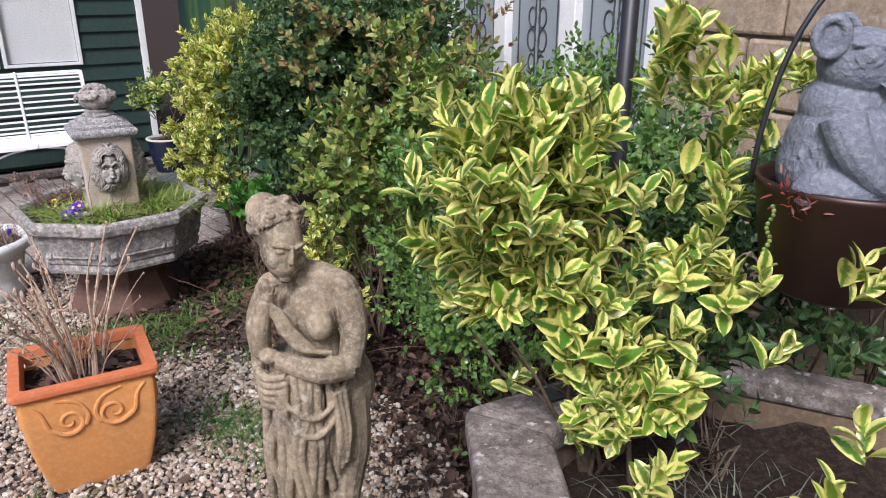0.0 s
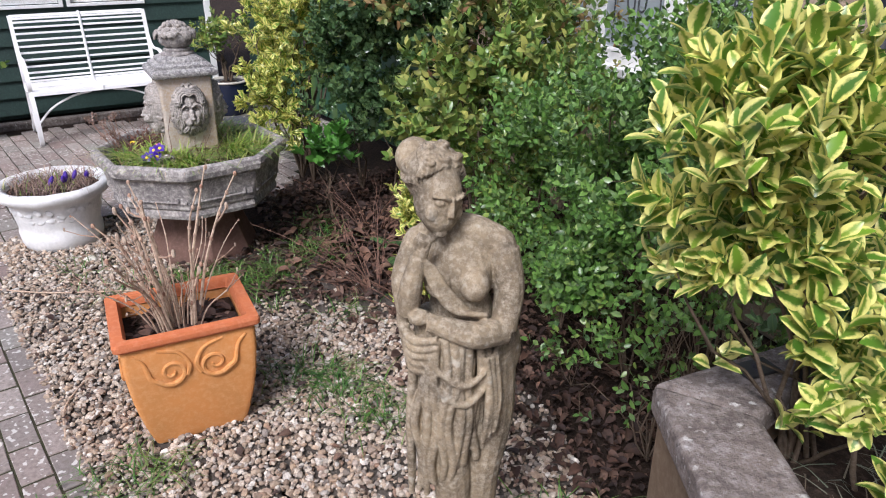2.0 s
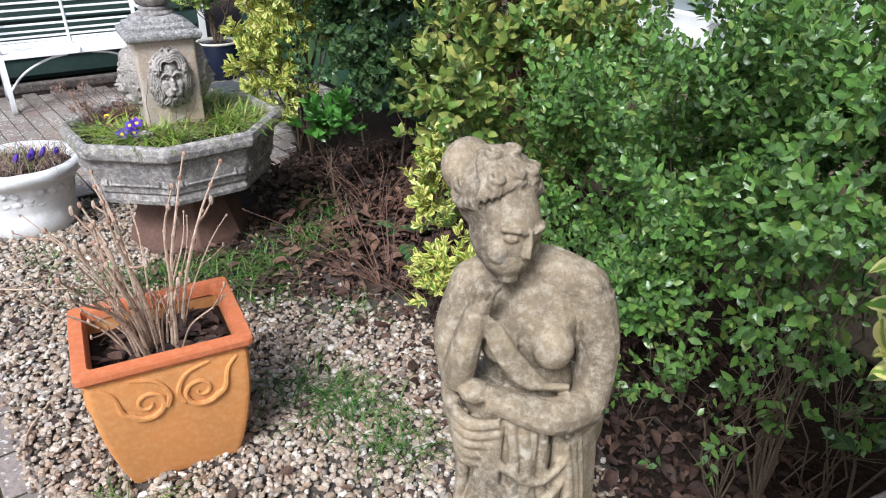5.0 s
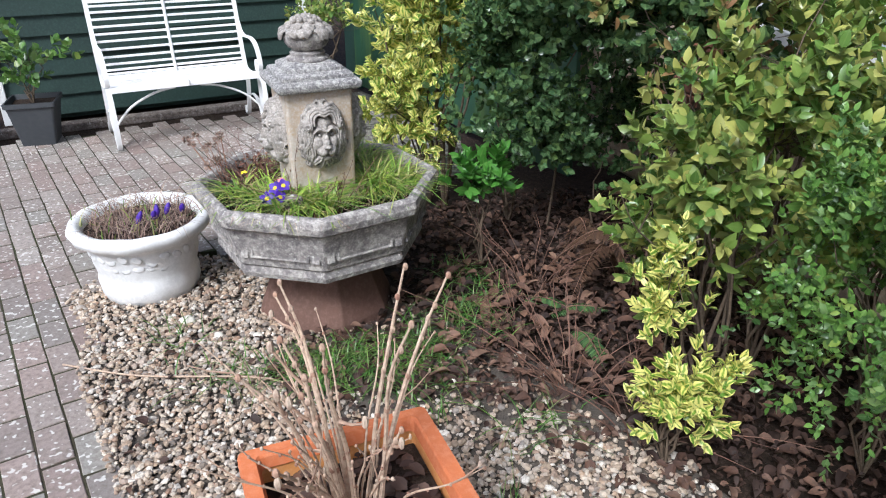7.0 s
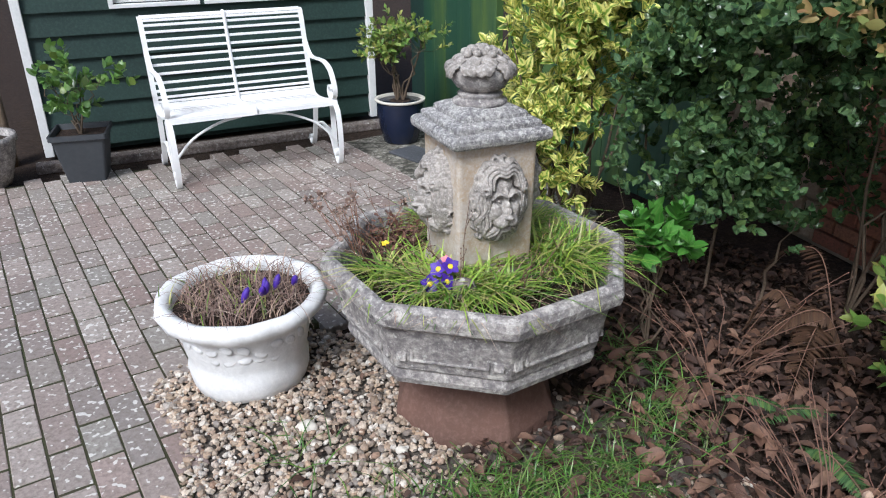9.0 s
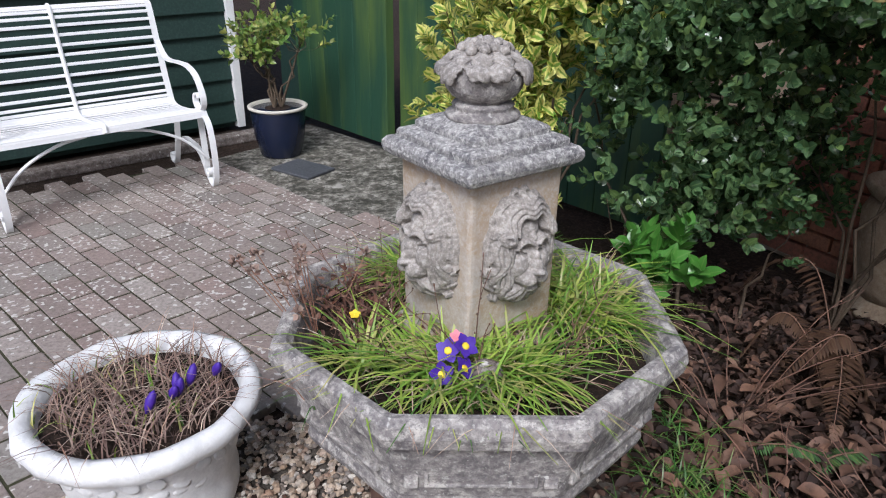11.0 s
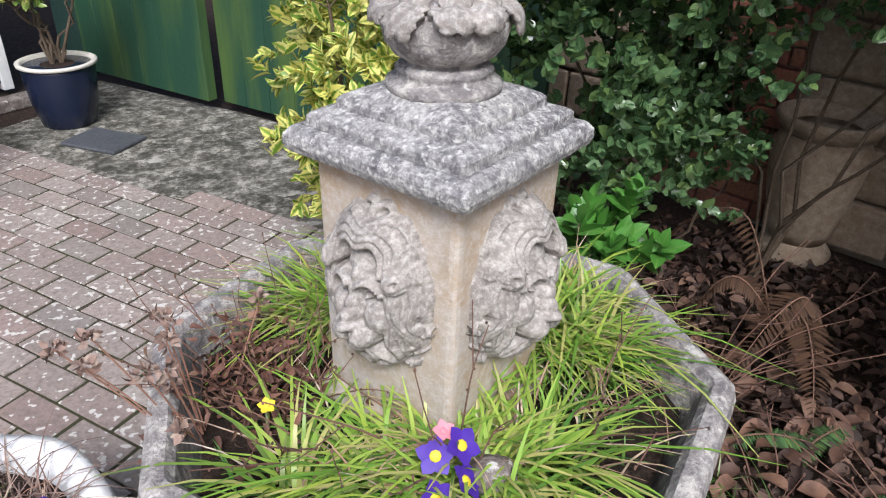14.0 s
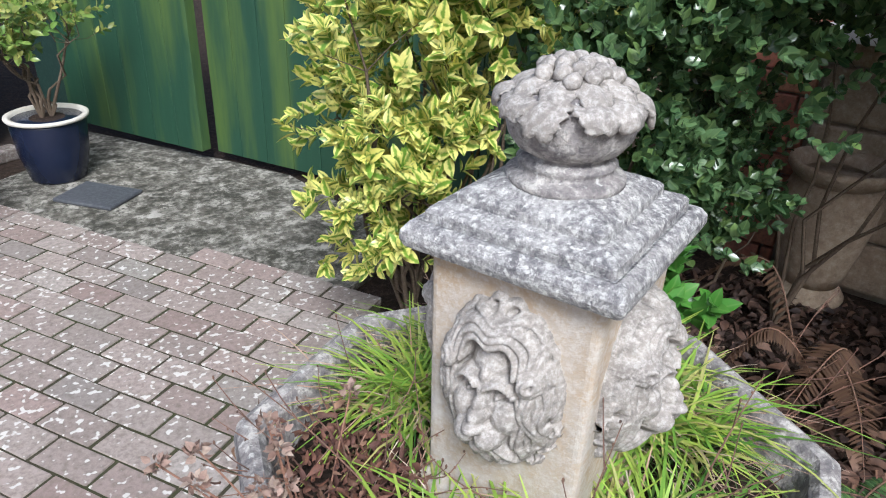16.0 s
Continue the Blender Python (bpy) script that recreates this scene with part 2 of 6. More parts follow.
M_LEAF_MIX = leafy("mixed_green_leaf", [(0.1, 0.2, 0.04), (0.18, 0.3, 0.06), (0.3, 0.39, 0.09), (0.09, 0.16, 0.04), (0.5, 0.5, 0.13), (0.24, 0.26, 0.08)], None, rough=0.3)
M_LEAF_DARK = leafy("dark_glossy_leaf", [(0.05, 0.105, 0.045), (0.085, 0.165, 0.065), (0.13, 0.22, 0.09), (0.04, 0.08, 0.036), (0.16, 0.25, 0.075)], None, rough=0.22)
M_LEAF_BRIGHT = leafy("laurel_leaf", [(0.07, 0.22, 0.03), (0.11, 0.29, 0.05)], None, rough=0.3)
M_LEAF_BROWN = leafy("withered_leaf", [(0.26, 0.13, 0.06), (0.34, 0.24, 0.09), (0.2, 0.22, 0.06), (0.3, 0.32, 0.1), (0.16, 0.24, 0.06)], None, rough=0.55, vein=0.1)
M_FERN = leafy("dead_bracken", [(0.06, 0.03, 0.018), (0.11, 0.055, 0.03), (0.08, 0.04, 0.022)], None, rough=0.7, vein=0.05)
M_GRASS = leafy("grass_blade", [(0.14, 0.3, 0.04), (0.26, 0.44, 0.06), (0.4, 0.53, 0.09), (0.54, 0.5, 0.18), (0.08, 0.2, 0.03), (0.44, 0.56, 0.08)], None, rough=0.4, vein=0.1)
M_GRASS_DEEP = leafy("deep_green_grass", [(0.05, 0.14, 0.03), (0.09, 0.22, 0.04), (0.16, 0.3, 0.05), (0.2, 0.24, 0.09), (0.04, 0.11, 0.03)], None, rough=0.4, vein=0.1)
M_PURPLE = plain("purple_petal", (0.07, 0.022, 0.33), (0.035, 0.01, 0.2), 0.55, 90, 0.1)
M_YELLOW = plain("yellow_petal", (0.8, 0.62, 0.03), (0.72, 0.5, 0.02), 0.55, 90, 0.1)
M_PINK = plain("pink_petal", (0.75, 0.25, 0.3), (0.6, 0.15, 0.2), 0.55, 90, 0.1)
M_PEBBLE_WHITE = weathered("pale_cobble", (0.62, 0.58, 0.5), (0.45, 0.42, 0.37), (0.7, 0.68, 0.62), big=12.0)
M_LEAD = plain("dark_lead", (0.04, 0.045, 0.05), (0.07, 0.075, 0.08), 0.5, 30, 0.1)
M_BLIND = plain("blind_slat", (0.75, 0.75, 0.74), (0.68, 0.68, 0.67), 0.5, 8, 0.05)
M_SLATE = weathered("slate_slab", (0.07, 0.075, 0.085), (0.03, 0.033, 0.04), (0.12, 0.125, 0.135), rough=0.6)


def algae_boards():
    """Dark green painted boards with yellow-green algae run down in streaks."""
    m, t, b = nodes_of("algae_stained_green_boards")
    p = where(t)
    mp = t.nodes.new("ShaderNodeMapping")
    mp.inputs["Scale"].default_value = (1, 1, 0.12)
    t.links.new(p, mp.inputs["Vector"])
    streak = noise_node(t, 4.2, 5, 0.6, mp.outputs[0])
    fine = noise_node(t, 40.0, 4, 0.7, mp.outputs[0])
    base = mix_node(t, fine, (0.01, 0.048, 0.026), (0.022, 0.07, 0.038))
    col = mix_node(t, ramp_node(t, [(0.5, (0, 0, 0)), (0.74, (0.7, 0.7, 0.7))], streak), base, (0.13, 0.19, 0.022))
    t.links.new(col, b.inputs["Base Color"])
    b.inputs["Roughness"].default_value = 0.6
    bump(t, b, fine, 0.3, 0.004)
    return m


def obscure_glass():
    m, t, b = nodes_of("obscure_glass")
    n = noise_node(t, 60.0, 3, 0.6, where(t))
    b.inputs["Base Color"].default_value = (0.3, 0.34, 0.36, 1)
    b.inputs["Roughness"].default_value = 0.22
    b.inputs["Specular IOR Level"].default_value = 0.6
    bump(t, b, n, 0.15, 0.003)
    return m


def clear_glass():
    m, t, b = nodes_of("window_glass")
    b.inputs["Transmission Weight"].default_value = 1.0
    b.inputs["Roughness"].default_value = 0.02
    b.inputs["IOR"].default_value = 1.45
    return m


M_ALGAE, M_OBSCURE, M_GLASS = algae_boards(), obscure_glass(), clear_glass()


# ---- mesh helpers ----
def put(name, bm, material, parent=None, label="", smooth=False):
    me = bpy.data.meshes.new(name)
    bmesh.ops.recalc_face_normals(bm, faces=bm.faces)
    bm.to_mesh(me)
    bm.free()
    me.materials.append(material)
    if smooth:
        me.polygons.foreach_set("use_smooth", [True] * len(me.polygons))
    ob = new(name, me)
    ob.parent = parent
    if label:
        ob["label"] = label
    return ob


def part(name, bm, material, parent, label="", smooth=False):
    return put(name, bm, material, parent, label, smooth)


def thing(name, m, label, category, group="", kind=""):
    ob = new(name)
    ob.empty_display_size = 0.05
    ob.matrix_world = m
    return tagged(ob, label, category, group, kind)


def box(bm, lo, hi, bevel=0.0, m=None):
    vs = [bm.verts.new(Vector((x, y, z))) for x in (lo[0], hi[0]) for y in (lo[1], hi[1]) for z in (lo[2], hi[2])]
    fs = [bm.faces.new([vs[k] for k in f]) for f in ((0, 1, 3, 2), (4, 6, 7, 5), (0, 4, 5, 1), (2, 3, 7, 6), (0, 2, 6, 4), (1, 5, 7, 3))]
    if m is not None:
        bmesh.ops.transform(bm, matrix=m, verts=vs)
    if bevel:
        bmesh.ops.bevel(bm, geom=list({e for f in fs for e in f.edges}), offset=bevel, segments=2, profile=0.5, affect="EDGES")
    return bm


def lathe(bm, profile, sides=48, turn=0.0, centre=(0, 0), close=True):
    """Turn a profile of (radius, height) about the z axis; few sides make a prism."""
    rings = []
    for r, z in profile:
        rings.append([bm.verts.new((centre[0] + r * math.cos(turn + k * math.tau / sides), centre[1] + r * math.sin(turn + k * math.tau / sides), z)) for k in range(sides)])
    for a, b in zip(rings, rings[1:]):
        for k in range(sides):
            bm.faces.new((a[k], a[(k + 1) % sides], b[(k + 1) % sides], b[k]))
    if close:
        bm.faces.new(rings[0][::-1])
        bm.faces.new(rings[-1])
    return bm


def blob(bm, c, r, seg=12, turn=None):
    m = Matrix.Translation(c) @ (turn or Matrix.Identity(4)) @ Matrix.Diagonal((*(r if hasattr(r, "__len__") else (r, r, r)), 1))
    bmesh.ops.create_uvsphere(bm, u_segments=seg, v_segments=max(6, seg * 2 // 3), radius=1, matrix=m)
    return bm


def tube(bm, points, radii, sides=8):
    """A round bar through the points, with a radius at each."""
    pts = [Vector(p) for p in points]
    if not hasattr(radii, "__len__"):
        radii = [radii] * len(pts)
    rings, ref = [], None
    for k, p in enumerate(pts):
        d = (pts[min(k + 1, len(pts) - 1)] - pts[max(k - 1, 0)]).normalized()
        if ref is None:
            ref = d.orthogonal().normalized()
        u = (ref - d * ref.dot(d)).normalized()
        ref, v = u, d.cross(u)
        rings.append([bm.verts.new(p + radii[k] * (math.cos(a) * u + math.sin(a) * v)) for a in (j * math.tau / sides for j in range(sides))])
    for a, b in zip(rings, rings[1:]):
        for j in range(sides):
            bm.faces.new((a[j], a[(j + 1) % sides], b[(j + 1) % sides], b[j]))
    bm.faces.new(rings[0][::-1])
    bm.faces.new(rings[-1])
    return bm


def smooth_path(points, n=6):
    """Points on a Catmull-Rom curve."""
    p = [Vector(q) for q in points]
    p = [p[0] * 2 - p[1]] + p + [p[-1] * 2 - p[-2]]
    out = []
    for k in range(1, len(p) - 2):
        for j in range(n):
            s = j / n
            out.append(0.5 * (2 * p[k] + (p[k + 1] - p[k - 1]) * s + (2 * p[k - 1] - 5 * p[k] + 4 * p[k + 1] - p[k + 2]) * s * s + (3 * p[k] - p[k - 1] - 3 * p[k + 1] + p[k + 2]) * s ** 3))
    return out + [p[-2]]


def sculpt(ob, voxel, smooth=3):
    """Fuse the overlapping forms of a carved thing into one skin."""
    r = ob.modifiers.new("fuse", "REMESH")
    r.mode, r.voxel_size, r.use_smooth_shade = "VOXEL", voxel, True
    if smooth:
        s = ob.modifiers.new("soften", "SMOOTH")
        s.factor, s.iterations = 0.5, smooth
    return ob


def mesh_np(name, V, F, material, UV=None, parent=None, smooth=True):
    """One mesh from arrays of vertices and of triangles."""
    me = bpy.data.meshes.new(name)
    n, k = F.shape
    me.vertices.add(len(V))
    me.vertices.foreach_set("co", V.astype(np.float32).ravel())
    me.loops.add(n * k)
    me.loops.foreach_set("vertex_index", F.astype(np.int32).ravel())
    me.polygons.add(n)
    me.polygons.foreach_set("loop_start", np.arange(0, n * k, k, dtype=np.int32))
    if UV is not None:
        me.uv_layers.new(name="UVMap").data.foreach_set("uv", UV[F.ravel()].astype(np.float32).ravel())
    me.polygons.foreach_set("use_smooth", np.full(n, smooth))
    me.materials.append(material)
    me.update(calc_edges=True)
    me.validate()
    ob = new(name, me)
    ob.parent = parent
    return ob


def leaf_shape(rows, width, fold=0.25, curl=0.2, blunt=0.8):
    """A leaf of length 1 along y, folded at its midrib: vertices, triangles and UV."""
    V, UV, F = [(0, 0, 0)], [(0.5, 0)], []
    prev = (0, 0, 0)
    for k in range(1, rows + 1):
        s = k / (rows + 1)
        w = width * (math.sin(math.pi * s ** blunt)) ** 0.65
        z = -curl * s * s
        b = len(V)
        V += [(-w, s, z + fold * w), (0, s, z), (w, s, z + fold * w)]
        UV += [(0, s), (0.5, s), (1, s)]
        if k == 1:
            F += [(0, b + 1, b), (0, b + 2, b + 1)]
        else:
            a = prev
            F += [(a, a + 1, b), (a + 1, b + 1, b), (a + 1, a + 2, b + 1), (a + 2, b + 2, b + 1)]
        prev = b
    tip = len(V)
    V.append((0, 1, -curl))
    UV.append((0.5, 1))
    F += [(prev, prev + 1, tip), (prev + 1, prev + 2, tip)]
    return np.array(V, float), np.array(F), np.array(UV, float)


def frames_of(D, N):
    """Rotation matrices whose y axes are D and whose z axes lean to N."""
    D = D / np.linalg.norm(D, axis=1, keepdims=True)
    X = np.cross(D, N)
    X /= np.linalg.norm(X, axis=1, keepdims=True) + 1e-9
    return np.stack([X, D, np.cross(X, D)], axis=2)


def scatter(shape, P, R, S):
    """Copies of a small shape at P, turned by R and scaled by S, as one set of arrays."""
    V, F, UV = shape
    n, k = len(P), len(V)
    S = np.asarray(S).reshape(n, 1, -1)
    W = np.einsum("nij,nkj->nki", R, V[None] * S) + P[:, None]
    G = (F[None] + (np.arange(n) * k)[:, None, None]).reshape(-1, F.shape[1])
    return W.reshape(-1, 3), G, np.tile(UV, (n, 1)) if UV is not None else None


def unit(rng, n):
    v = rng.normal(size=(n, 3))
    return v / np.linalg.norm(v, axis=1, keepdims=True)


def sprig_points(rng, blobs, n, shell=0.35, bumpy=0.16):
    """Tips of twigs in the outer shell of a crown made of a few ellipsoids, with an uneven outline."""
    vol = np.array([b[3] * b[4] * b[5] for b in blobs]) ** 0.7
    P, O = [], []
    for b, m in zip(blobs, rng.multinomial(n, vol / vol.sum())):
        d = unit(rng, m)
        d[:, 2] = np.where(d[:, 2] < -0.5, -d[:, 2], d[:, 2])
        f = rng.random(3) * 6
        wob = 1 + bumpy * (np.sin(d[:, 0] * 7 + f[0]) * np.cos(d[:, 1] * 6 + f[1]) + 0.6 * np.sin(d[:, 2] * 11 + f[2] + d[:, 0] * 5))
        r = (1 - shell * rng.random(m) ** 1.4) * wob
        P.append(np.array(b[:3]) + d * r[:, None] * np.array(b[3:]))
        O.append(d)
    P, O = np.concatenate(P), np.concatenate(O)
    keep = P[:, 2] > 0.03
    return P[keep], O[keep]


def rosettes(rng, P, O, count, length, spread=0.9, up=0.5, stem=0.05):
    """Leaves set round twig tips: positions, turns, sizes."""
    n = len(P)
    A = O + np.array([0, 0, up]) + 0.35 * rng.normal(size=(n, 3))
    A /= np.linalg.norm(A, axis=1, keepdims=True)
    U = np.cross(A, unit(rng, n))
    U /= np.linalg.norm(U, axis=1, keepdims=True)
    W = np.cross(A, U)
    PP, DD, NN, SS = [], [], [], []
    for k in range(count):
        a = k * 2.4 + rng.normal(size=n) * 0.35
        out = np.cos(a)[:, None] * U + np.sin(a)[:, None] * W
        h = k / max(1, count - 1)
        open_ = spread * (1.25 - 0.9 * h) + 0.2 * rng.normal(size=n)
        d = A + out * open_[:, None]
        PP.append(P - A * (stem * (1 - h))[..., None] if np.ndim(h) else P - A * stem * (1 - h))
        DD.append(d)
        NN.append(A * 1.0 - out * 0.3 + 0.15 * rng.normal(size=(n, 3)))
        SS.append(length * (0.65 + 0.5 * rng.random(n)) * (1 - 0.3 * h))
    D, N = np.concatenate(DD), np.concatenate(NN)
    return np.concatenate(PP), frames_of(D, N), np.concatenate(SS)


def stems_mesh(name, rng, base, P, material, parent, radius=0.006, sides=5, sag=0.1):
    """Woody growth: a few limbs rise from the ground, and thin twigs leave them for the tips."""
    base = np.array(base, float)
    V, F = [], []

    def bar(pts, r0, r1):
        o = len(V)
        for j, q in enumerate(pts):
            r = r0 + (r1 - r0) * j / (len(pts) - 1)
            for s in range(sides):
                a = s * math.tau / sides
                V.append((q[0] + r * math.cos(a), q[1] + r * math.sin(a), q[2] + 0.4 * r * math.sin(a * 2)))
        for j in range(len(pts) - 1):
            for s in range(sides):
                a, c = o + j * sides + s, o + j * sides + (s + 1) % sides
                F.extend([(a, c, c + sides), (a, c + sides, a + sides)])

    limbs = []
    for k in range(min(len(P), 4 + len(P) // 7)):
        p = P[k]
        b = base[np.argmin(np.linalg.norm(base[:, :2] - p[:2], axis=1) + 0.2 * rng.random(len(base)))]
        e = b * 0.25 + p * 0.75
        w = [b]
        for s in (0.2, 0.4, 0.6, 0.8, 1.0):
            q = b + (e - b) * np.array([s ** 1.4, s ** 1.4, s ** 0.9]) + rng.normal(size=3) * sag * 0.22
            w.append(q)
        bar(w, radius, radius * 0.5)
        limbs.append(np.array(w[2:]))
    for p in P:
        c = limbs[int(np.argmin([np.min(np.linalg.norm(l - p, axis=1)) for l in limbs]))]
        a = c[np.argmin(np.linalg.norm(c - p, axis=1) + (c[:, 2] > p[2]) * 0.3)]
        if np.linalg.norm(a - p) > 0.22:
            continue
        m = a * 0.5 + p * 0.5 + rng.normal(size=3) * sag * 0.15 + [0, 0, -0.01]
        bar([a, m, p], radius * 0.4, radius * 0.2)
    return tagged(mesh_np(name, np.array(V), np.array(F), material, None, parent), kind="stuff")


LEAF_SMALL = leaf_shape(2, 0.3)
LEAF_MID = leaf_shape(3, 0.27, 0.3, 0.22)
LEAF_BIG = leaf_shape(7, 0.27, 0.35, 0.34, 1.05)
LEAF_ROUND = leaf_shape(3, 0.38, 0.2, 0.12)


def shrub(label, blobs, sprigs, count, length, material, base, shape=LEAF_SMALL, seed=1, spread=0.9, up=0.5, shell=0.35, stems=60, stem_radius=0.006, name="shrub", bark=None, bumpy=0.24, gaps=-0.1, grain=5.0):
    rng = np.random.default_rng(seed)
    b0 = base[0]
    root = thing(name, pose(b0[0], b0[1], b0[2]), label, "shrub")
    P, O = sprig_points(rng, blobs, sprigs, shell, bumpy)
    kept = np.array([noise.noise(Vector(p) * grain) > gaps for p in P])
    P, O = P[kept], O[kept]
    off = np.array(b0)
    L, R, S = rosettes(rng, P, O, count, length, spread, up)
    V, F, UV = scatter(shape, L - off, R, S)
    tagged(mesh_np("foliage", V, F, material, UV, root), kind="stuff")
    pick = P[rng.permutation(len(P))[:stems]]
    stems_mesh("branchwork", rng, np.array(base) - off, pick - off, bark or M_BARK, root, stem_radius)
    return root

# ---- ground ----
def inside(poly, x, y):
    """Which of the points x, y lie in the polygon."""
    hit = np.zeros(np.shape(x), bool)
    for (x0, y0), (x1, y1) in zip(poly, poly[1:] + poly[:1]):
        hit ^= ((y0 > y) != (y1 > y)) & (x < (x1 - x0) * (y - y0) / (y1 - y0 + 1e-12) + x0)
    return hit


def sheet(name, poly, z, material, label, depth=0.04):
    bm = bmesh.new()
    top = [bm.verts.new((x, y, z)) for x, y in poly]
    low = [bm.verts.new((x, y, z - depth)) for x, y in poly]
    bm.faces.new(top)
    bm.faces.new(low[::-1])
    for k in range(len(poly)):
        j = (k + 1) % len(poly)
        bm.faces.new((top[k], low[k], low[j], top[j]))
    return tagged(put(name, bm, material), label, "ground", kind="structure")


PATIO = [(0.68, -0.57), (-1.41, 1.83), (-2.41, 2.985), (-2.55, 3.3), (-2.78, 3.5), (-2.62, 3.9), (-2.1, 4.12), (-1.72, 4.2), (-1.5, 4.9), (-1.58, 5.05), (-2.7, 6.08), (-2.95, 6.42), (-4.75, 5.2), (-6.2, 4.2), (-6.2, -0.6)]
CONCRETE = [(-2.95, 6.42), (-2.7, 6.08), (-1.58, 5.05), (-1.2, 5.3), (-1.5, 6.2), (-1.78, 6.54), (-2.4, 7.22), (-2.75, 7.05), (-2.6, 6.75)]
GRAVEL = [(0.62, -0.57), (-1.44, 1.81), (-2.44, 2.97), (-2.58, 3.27), (-2.82, 3.48), (-2.66, 3.92), (-2.1, 3.95), (-1.3, 3.6), (-0.75, 3.2), (-0.35, 2.75), (0.0, 2.3), (0.15, 1.7), (0.05, 1.1), (0.1, 0.3), (0.6, -0.6)]

bm = bmesh.new()
R_G = [(0, 1)] + [(r, 0) for r in (3, 6, 12, 40, 150, 600)]
rings = []
for r, _ in R_G[1:]:
    rings.append([bm.verts.new((-1.5 + r * math.cos(a), 3 + r * math.sin(a), -0.03)) for a in (k * math.tau / 48 for k in range(48))])
bm.faces.new(rings[0])
for a, b in zip(rings, rings[1:]):
    for k in range(48):
        bm.faces.new((a[k], b[k], b[(k + 1) % 48], a[(k + 1) % 48]))
tagged(put("ground", bm, M_SOIL), "dark bare garden soil under leaves and shrubs", "ground", kind="structure")
gravel = sheet("gravel_base", GRAVEL, -0.0075, M_GRAVEL_BED, "bed of grit under the loose gravel", 0.02)
concrete = sheet("concrete_patch", CONCRETE, -0.004, M_CONCRETE, "rough broken concrete with moss at the end of the patio", 0.03)

# ---- the green shed ----
SHED = pose(-2.87, 7.19, 0, 0, 0, 34.85)
shed = thing("shed", SHED, "dark green weatherboarded shed with white corner trim", "shed", kind="structure")
bm = bmesh.new()
box(bm, (-2.31, 0.03, 0), (-0.02, 1.6, 2.3))
part("wall", bm, M_GREEN_WOOD, shed)
WINS = [(-1.76, -1.25), (-1.16, -0.585)]
HB = 0.145
for k in range(15):
    z0 = 0.04 + k * HB
    spans = [(-2.29, -0.03)]
    if z0 + HB > 0.93 and z0 < 1.72:
        if z0 < 0.93 - 0.06:
            spans = [(-2.29, -0.03)]
        else:
            spans = [(-2.29, -1.79), (-1.22, -1.19), (-0.555, -0.03)]
    for a, b in spans:
        bm = bmesh.new()
        vs = [bm.verts.new(v) for v in ((a, 0.028, z0), (b, 0.028, z0), (b, -0.012, z0), (a, -0.012, z0), (a, 0.028, z0 + HB), (b, 0.028, z0 + HB), (b, 0.014, z0 + HB), (a, 0.014, z0 + HB))]
        for f in ((0, 1, 2, 3), (4, 7, 6, 5), (3, 2, 6, 7), (0, 4, 5, 1), (0, 3, 7, 4), (1, 5, 6, 2)):
            bm.faces.new([vs[i] for i in f])
        part("weatherboard", bm, M_GREEN_WOOD, shed)
for a, b in ((-2.345, -2.29), (-0.03, 0.025)):
    bm = bmesh.new()
    box(bm, (a, -0.03, 0.0), (b, 0.03, 2.3), 0.004)
    part("corner_trim", bm, M_WHITE_WOOD, shed, "white painted corner board")
for a, b in WINS:
    bm = bmesh.new()
    box(bm, (a - 0.03, -0.028, 0.915), (b + 0.03, 0.02, 0.94), 0.003)
    box(bm, (a - 0.03, -0.026, 0.94), (a, 0.02, 1.72), 0.003)
    box(bm, (b, -0.026, 0.94), (b + 0.03, 0.02, 1.72), 0.003)
    box(bm, (a - 0.03, -0.026, 1.72), (b + 0.03, 0.02, 1.75), 0.003)
    win = part("window", bm, M_WHITE_WOOD, shed, "white framed window with a closed blind")
    bm = bmesh.new()
    z = 0.95
    while z < 1.71:
        box(bm, (a + 0.004, 0.008, z), (b - 0.004, 0.011, z + 0.021), 0, pose(0, 0, z, -14) @ pose(0, 0, -z))
        z += 0.019
    part("blind", bm, M_BLIND, win, "pale slatted blind")
    bm = bmesh.new()
    box(bm, (a, -0.012, 0.94), (b, -0.008, 1.72))
    part("pane", bm, M_GLASS, win).visible_shadow = False
bm = bmesh.new()
box(bm, (-2.5, -0.25, 2.3), (0.15, 1.8, 2.36), 0.01)
part("roof", bm, M_SLATE, shed, "flat felt roof")
bm = bmesh.new()
box(bm, (-2.4, -0.3, -0.03), (0.0, -0.2, 0.03), 0.008)
tagged(put("kerb", bm, M_COPING), "low mossy concrete kerb along the foot of the shed", "kerb", kind="structure").matrix_world = SHED

# ---- green boarded fence and cupboard door ----
FEN = pose(-2.45, 7.30, 0, 0, 0, -51.9)
fence = thing("wooden_fence", FEN, "dark green boarded screen streaked with yellow-green algae", "fence", kind="structure")
for k in range(6):
    bm = bmesh.new()
    box(bm, (0.0 + k * 0.163, -0.02, 0.05), (0.16 + k * 0.163, 0.04, 1.95), 0.004)
    part("board", bm, M_ALGAE, fence)
for k in range(11):
    bm = bmesh.new()
    box(bm, (0.99 + k * 0.163, 0.07, 0.03), (1.15 + k * 0.163, 0.1, 1.9), 0.004)
    part("board", bm, M_ALGAE, fence)
bm = bmesh.new()
box(bm, (-0.25, 0.0, 0), (0.0, 0.05, 1.95), 0.004)
part("post", bm, M_GREEN_WOOD, fence)

